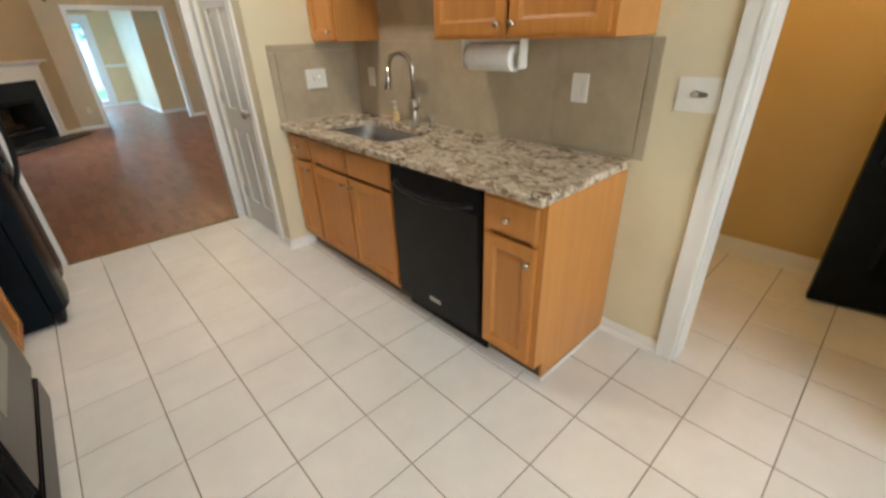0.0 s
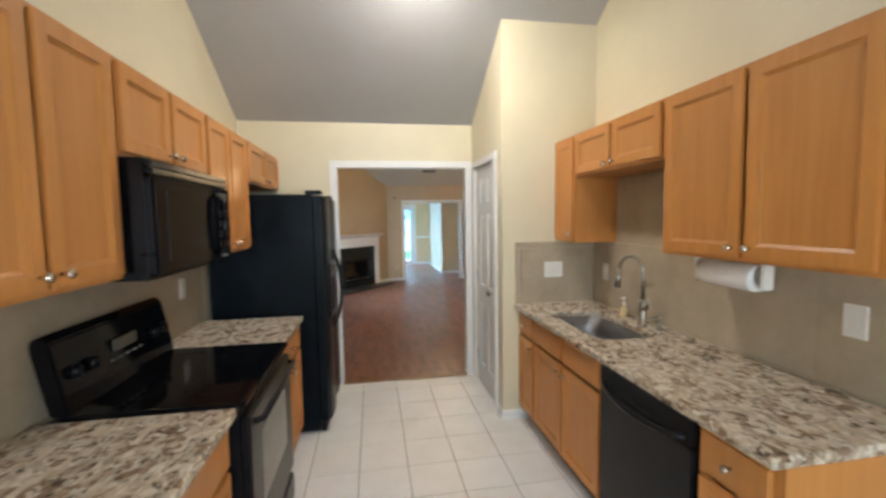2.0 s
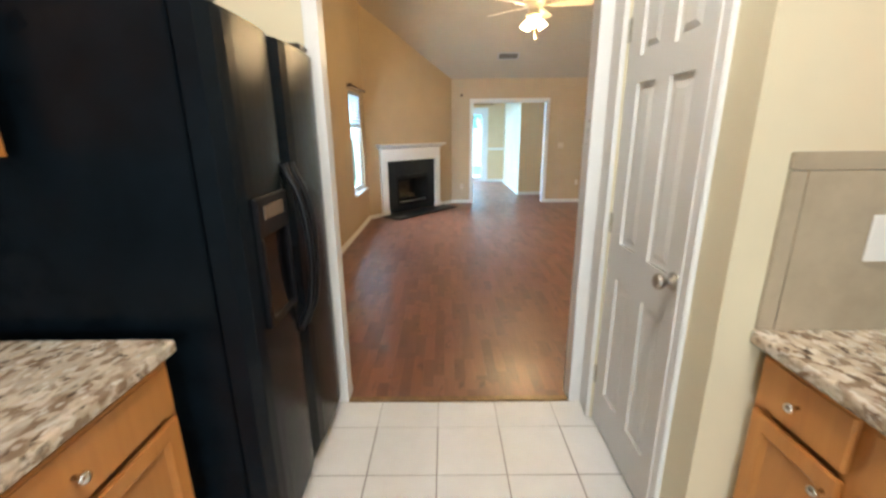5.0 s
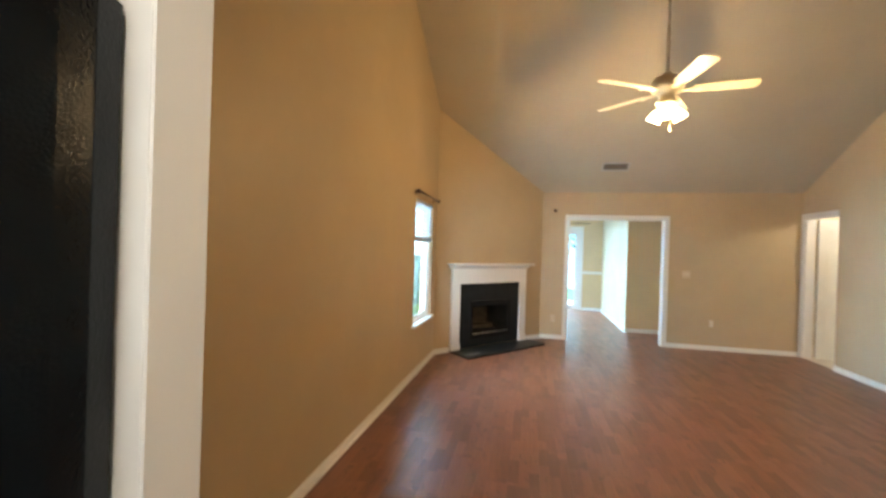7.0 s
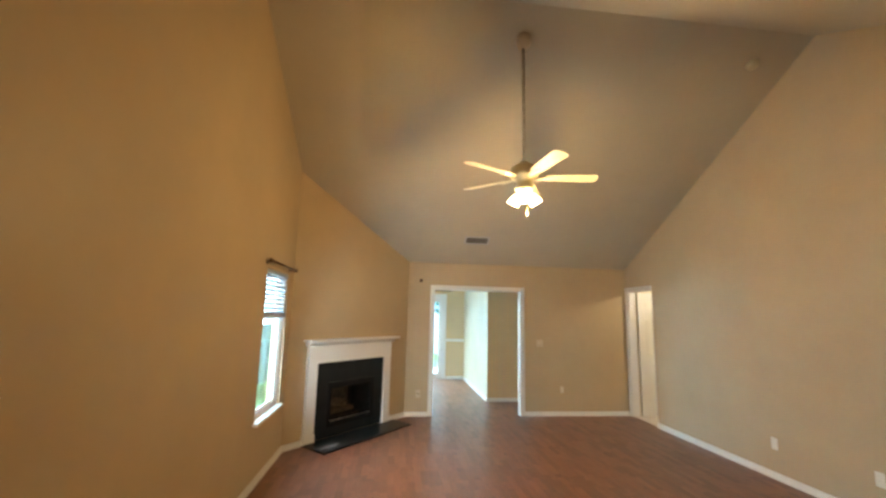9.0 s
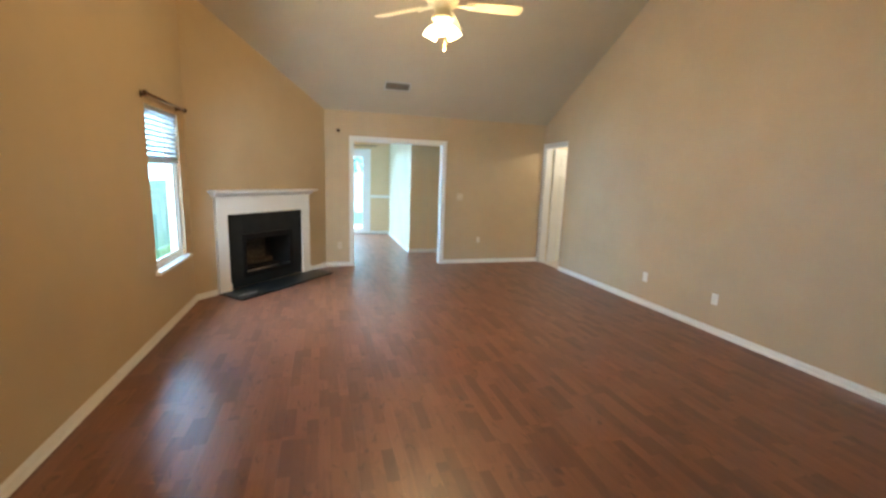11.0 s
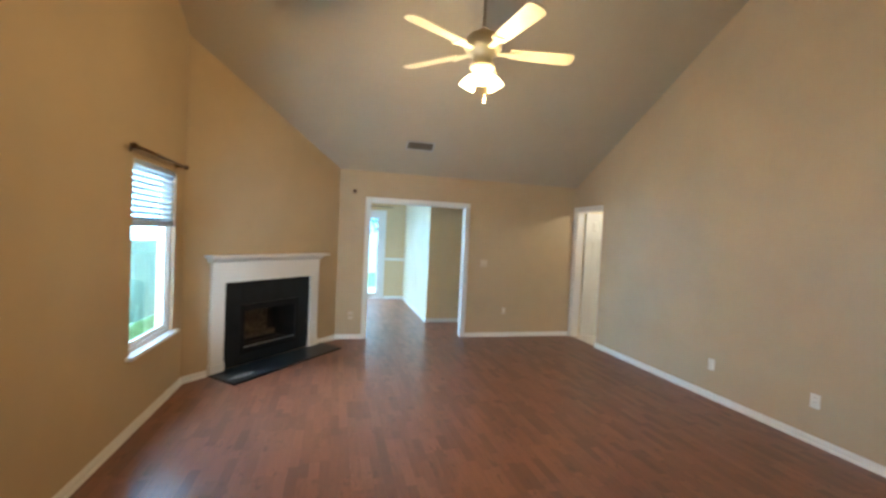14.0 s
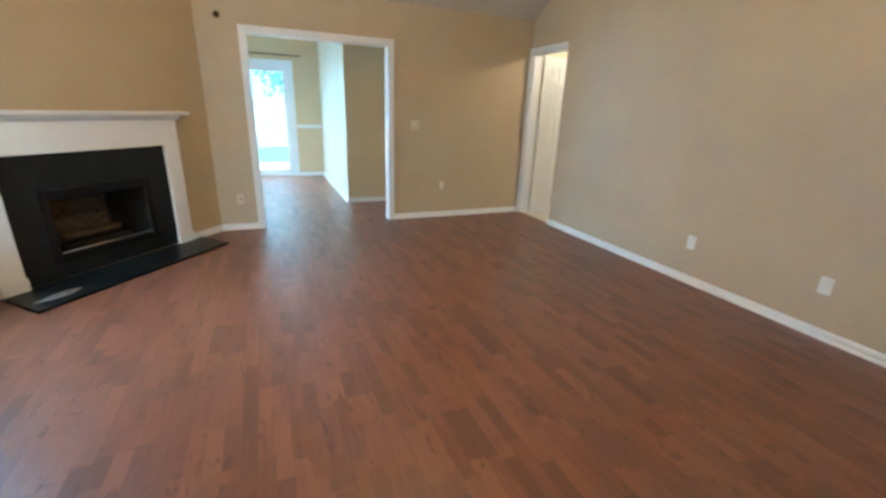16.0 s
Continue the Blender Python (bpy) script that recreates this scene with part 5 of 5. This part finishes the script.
for q in range(3):
    a = radians(120 * q + 10)
    dx, dy = math.cos(a), math.sin(a)
    arm = part("light_arm", tube([(0.04 * dx, 0.04 * dy, 2.685), (0.06 * dx, 0.06 * dy, 2.685), (0.075 * dx, 0.075 * dy, 2.66)], 0.010, 8), M_FAN, fan)
    tilt = Matrix.Translation((0.075 * dx, 0.075 * dy, 2.66)) @ Matrix.Rotation(a, 4, 'Z') @ Matrix.Rotation(radians(-30), 4, 'Y')
    part("glass_shade", lathe([(0.018, 0.0), (0.026, -0.010), (0.040, -0.035), (0.052, -0.070), (0.058, -0.095), (0.055, -0.096), (0.048, -0.070), (0.0, -0.045)], tilt, 20), M_BULBGLASS, arm, "lit frosted glass shade")
part("pull_chain", tube([(0.02, -0.03, 2.68), (0.02, -0.03, 2.49)], 0.0022, 6), M_BRASS, fan)
part("chain_fob", lathe([(0, 2.49), (0.008, 2.485), (0.009, 2.465), (0.006, 2.455), (0, 2.455)], pose(0.02, -0.03, 0)), M_FAN, fan)

# ---------------------------------------------------------------- vent, smoke alarm
slope = Matrix.Rotation(math.atan(-PITCH), 4, 'X')
vt = thing("ceiling_vent", Matrix.Translation((1.867, 10.575, lceil(10.575))) @ slope, "brown-grey slatted air vent in the sloping ceiling", "vent")
part("frame", boxes([(-0.19, 0.19, -0.09, -0.065, -0.008, -0.001), (-0.19, 0.19, 0.065, 0.09, -0.008, -0.001), (-0.19, -0.165, -0.065, 0.065, -0.008, -0.001), (0.165, 0.19, -0.065, 0.065, -0.008, -0.001)], 0.002), M_CEIL, vt)
part("backing", boxes([(-0.165, 0.165, -0.065, 0.065, -0.003, -0.001)]), M_TOE, vt)
for q in range(7):
    y = -0.055 + 0.0183 * q
    part("slat", boxes([(-0.165, 0.165, y - 0.004, y + 0.003, -0.010, -0.003)]), M_VENT, vt)
sa = thing("smoke_alarm", Matrix.Translation((4.16, 7.89, lceil(7.89))) @ slope, "round cream smoke alarm on the ceiling", "smoke alarm")
part("base", lathe([(0, -0.001), (0.062, -0.001), (0.062, -0.012), (0, -0.012)]), M_FAN, sa)
part("cover", lathe([(0.060, -0.012), (0.058, -0.028), (0.045, -0.038), (0, -0.040)]), M_FAN, sa)

# ---------------------------------------------------------------- far room: sliding door, rod, shelf
sd = thing("sliding_door", pose(SX0, 14.85, 0), "white sliding glass patio door", "sliding door", kind="structure")
SW = SX1 - SX0
part("door_frame", boxes([(0, 0.05, 0.0, 0.12, 0, SZ), (SW - 0.05, SW, 0.0, 0.12, 0, SZ), (0.05, SW - 0.05, 0, 0.12, SZ - 0.05, SZ), (0.05, SW - 0.05, 0, 0.12, 0.001, 0.025)], 0.004), M_TRIM, sd)
for x0, x1, y in ((0.05, SW / 2 + 0.03, 0.07), (SW / 2 - 0.03, SW - 0.05, 0.03)):
    pnl = part("door_panel", boxes([(x0, x0 + 0.07, y, y + 0.035, 0.025, SZ - 0.05), (x1 - 0.07, x1, y, y + 0.035, 0.025, SZ - 0.05), (x0 + 0.07, x1 - 0.07, y, y + 0.035, SZ - 0.13, SZ - 0.05), (x0 + 0.07, x1 - 0.07, y, y + 0.035, 0.025, 0.12)], 0.004), M_TRIM, sd)
    gp = part("pane", boxes([(x0 + 0.07, x1 - 0.07, y + 0.015, y + 0.020, 0.12, SZ - 0.13)]), M_GLASS, pnl)
    gp.visible_shadow = False
casing("trim_slider", SX0, SX1, SZ, 0.06, pose(0, 14.85, 0), "white painted patio door casing")
r2 = thing("curtain_rod", pose(-0.05, 14.78, 2.14), "thin black curtain rod above the patio door", "curtain rod")
part("rod", tube([(0, 0, 0), (2.15, 0, 0)], 0.010, 8), M_ROD, r2)
for x in (0.05, 2.1):
    part("bracket", boxes([(x - 0.006, x + 0.006, 0.0, 0.07, -0.008, 0.004)], 0.002), M_ROD, r2)
sh = thing("wall_shelf", pose(2.58, 12.22, 1.48), "thin tan ledge on the nook wall", "shelf")
part("board", boxes([(0, 1.1, -0.05, 0, -0.012, 0.012)], 0.003), M_FARWALL, sh)

wb = thing("window_back", pose(1.7, KB, 0, 0, 0, 180), "wide white window behind the kitchen", "window", kind="structure")
part("window_frame", boxes([(0, 0.05, -0.02, 0.10, 0.9, 2.1), (1.65, 1.7, -0.02, 0.10, 0.9, 2.1), (0.05, 1.65, -0.02, 0.10, 2.05, 2.1), (0.05, 1.65, -0.02, 0.10, 0.9, 0.95), (0.83, 0.87, 0.02, 0.08, 0.95, 2.05)], 0.004), M_TRIM, wb)

# ---------------------------------------------------------------- outside
solid("ground", box(-400, 400, -400, 400, -0.35, -0.30), M_GRASS, "mown green lawn", "ground")
solid("patio", box(-2.0, 4.0, 14.98, 17.6, -0.30, -0.08, 0.01), M_CONCRETE, "pale concrete patio slab", "patio")
fc = thing("fence", pose(-9, 24.0, -0.3), "weathered wooden privacy fence behind the lawn", "fence", kind="structure")
bm0 = boxes([(0, 0.14, 0, 0.02, 0.02, 1.85)], 0.004, 1)
picket = mesh_of("board", bm0, M_FENCE)
rng = random.Random(3)
for q in range(120):
    o = new("board", picket)
    o.parent = fc
    o.matrix_basis = pose(0.155 * q, rng.uniform(-0.004, 0.004), rng.uniform(-0.015, 0.01), 0, rng.uniform(-0.4, 0.4), 0)
part("rail", boxes([(0, 18.6, 0.021, 0.06, 0.35, 0.44), (0, 18.6, 0.021, 0.06, 1.45, 1.54)]), M_FENCE, fc)
sf = thing("fence", pose(-2.6, 2.0, -0.3, 0, 0, 90), "privacy fence along the side of the house, its bluish shade coloured in", "fence", kind="structure")
side_picket = mesh_of("board", boxes([(0, 0.14, 0, 0.02, 0.02, 1.50)], 0.004, 1), M_SIDEFENCE)
for q in range(130):
    o = new("board", side_picket)
    o.parent = sf
    o.matrix_basis = pose(0.152 * q, rng.uniform(-0.004, 0.004), rng.uniform(-0.012, 0.012), 0, rng.uniform(-0.4, 0.4), 0)
part("rail", boxes([(0, 19.8, 0.021, 0.06, 0.30, 0.39), (0, 19.8, 0.021, 0.06, 1.15, 1.24)]), M_SIDEFENCE, sf)
# glowing sheet added to brighten the window's reflection on the living room floor
solid("backdrop", box(-5.1, -5.0, 5.0, 38.0, -0.3, 12.0), M_SIDEGLOW, "glowing sheet standing in for the sky beyond the side fence", "backdrop")
solid("backdrop_far", box(-30.0, 30.0, 62.1, 62.2, -0.3, 34.0), M_HAZEFAR, "pale hazy daylight beyond the trees", "backdrop")


def tree(x, y, h, seed):
    rg = random.Random(seed)
    t = thing("tree", pose(x, y, -0.3), "leafy green tree behind the fence", "tree", "trees behind the fence")
    tr = bmesh.new()
    tube_in(tr, [(0, 0, 0), (0.05, 0.02, h * 0.3), (0.0, 0.06, h * 0.6), (0.08, 0.0, h * 0.9)], [0.20, 0.15, 0.10, 0.03], 8)
    crown = bmesh.new()
    for q in range(9):
        a, z = rg.uniform(0, 6.28), h * rg.uniform(0.35, 0.8)
        l = h * rg.uniform(0.16, 0.30)
        end = Vector((l * math.cos(a), l * math.sin(a), z + l * 0.6))
        tube_in(tr, [(0, 0, z), end * 0.5 + Vector((0, 0, z * 0.5)), end], [0.06, 0.04, 0.015], 6)
        for j in range(130):
            p = end * rg.uniform(0.55, 1.1) + Vector((rg.gauss(0, 0.5), rg.gauss(0, 0.5), rg.gauss(0, 0.45)))
            s = rg.uniform(0.10, 0.24)
            m3 = Euler((rg.uniform(0, 6), rg.uniform(0, 6), rg.uniform(0, 6))).to_matrix()
            vs = [crown.verts.new(p + m3 @ Vector(c3) * s) for c3 in ((-1, 0, 0), (0, -0.45, 0.1), (1, 0, 0), (0, 0.45, 0.1))]
            crown.faces.new(vs)
    part("trunk", tr, M_BARK, t)
    part("crown", crown, M_LEAF, t)


for q, (x, y, h2) in enumerate(((-2.5, 27, 8), (0.6, 28, 9), (3.2, 27.5, 8), (6.0, 29, 9), (-5.5, 28, 8))):
    tree(x, y, h2, 40 + q)

# ---------------------------------------------------------------- floor boards and tiles
bmt = box(0.0026, 0.3032, 0.0022, 0.3036, -0.0035, 0.0, 0.0012, 1)
tile_mesh = mesh_of("tile", bmt, M_TILE)
floor_k = bpy.data.objects["floor_kitchen"]
TX, TYY, TP = 0.373, 0.972, 0.3058
for ix in range(-4, 11):
    for iy in range(-8, 12):
        x, y = TX + TP * ix, TYY + TP * iy
        in_kitchen = x + TP > KL and x < KR + 0.05 and y + TP > KB and y < KE - 0.02
        in_foyer = x > KR - 0.05 and x < 3.6 and y > -1.1 and y < 2.0
        if (in_kitchen or in_foyer) and not (y + TP > KE + 0.001):
            o = new("tile", tile_mesh)
            o.parent = floor_k
            o.location = (x, y, 0)
# the cut row at the doorway
cut_h = KE - (TYY + TP * 11)
cut_mesh = mesh_of("tile", box(0.0011, 0.3044, 0.0011, max(0.03, cut_h - 0.002), -0.0035, 0.0, 0.0011, 1), M_TILE)
for ix in range(-3, 4):
    o = new("tile", cut_mesh)
    o.parent = floor_k
    o.location = (TX + TP * ix, TYY + TP * 11, 0)

floor_l = bpy.data.objects["floor_living"]
PW, PL = 0.1935, 1.21
plank_mesh = {}


def plank(x, y0, y1, w):
    key = (round(w, 3), round(y1 - y0, 3))
    if key not in plank_mesh:
        plank_mesh[key] = mesh_of("plank", box(0.0002, w - 0.0002, 0.0002, y1 - y0 - 0.0002, -0.0055, 0.0), M_LAM)
    o = new("plank", plank_mesh[key])
    o.parent = floor_l
    o.location = (x, y0, 0)


rng = random.Random(11)
x = LL - 0.02
col = 0
while x < LR + 0.02:
    w = min(PW, LR + 0.02 - x)
    stops = [KE + 0.001 if -0.2 < x < 1.4 else LN - 0.05]
    y = stops[0] + (0.32 + 0.31 * (col * 2 % 5) / 1.3) % PL + 0.12
    while y < LF + 0.12:
        stops.append(y)
        y += PL
    stops.append(LF + 0.12)
    for a, b in zip(stops, stops[1:]):
        plank(x, a, b, w)
    x += PW
    col += 1
x = -0.75
while x < 3.6:
    w = PW
    ys = [LF + 0.12]
    y = LF + 0.12 + rng.choice((0.3, 0.6, 0.9, 1.15))
    end = 14.97 if x < 2.45 else 12.23
    while y < end:
        ys.append(y)
        y += PL
    ys.append(end)
    for a, b in zip(ys, ys[1:]):
        plank(x, a, b, w)
    x += PW
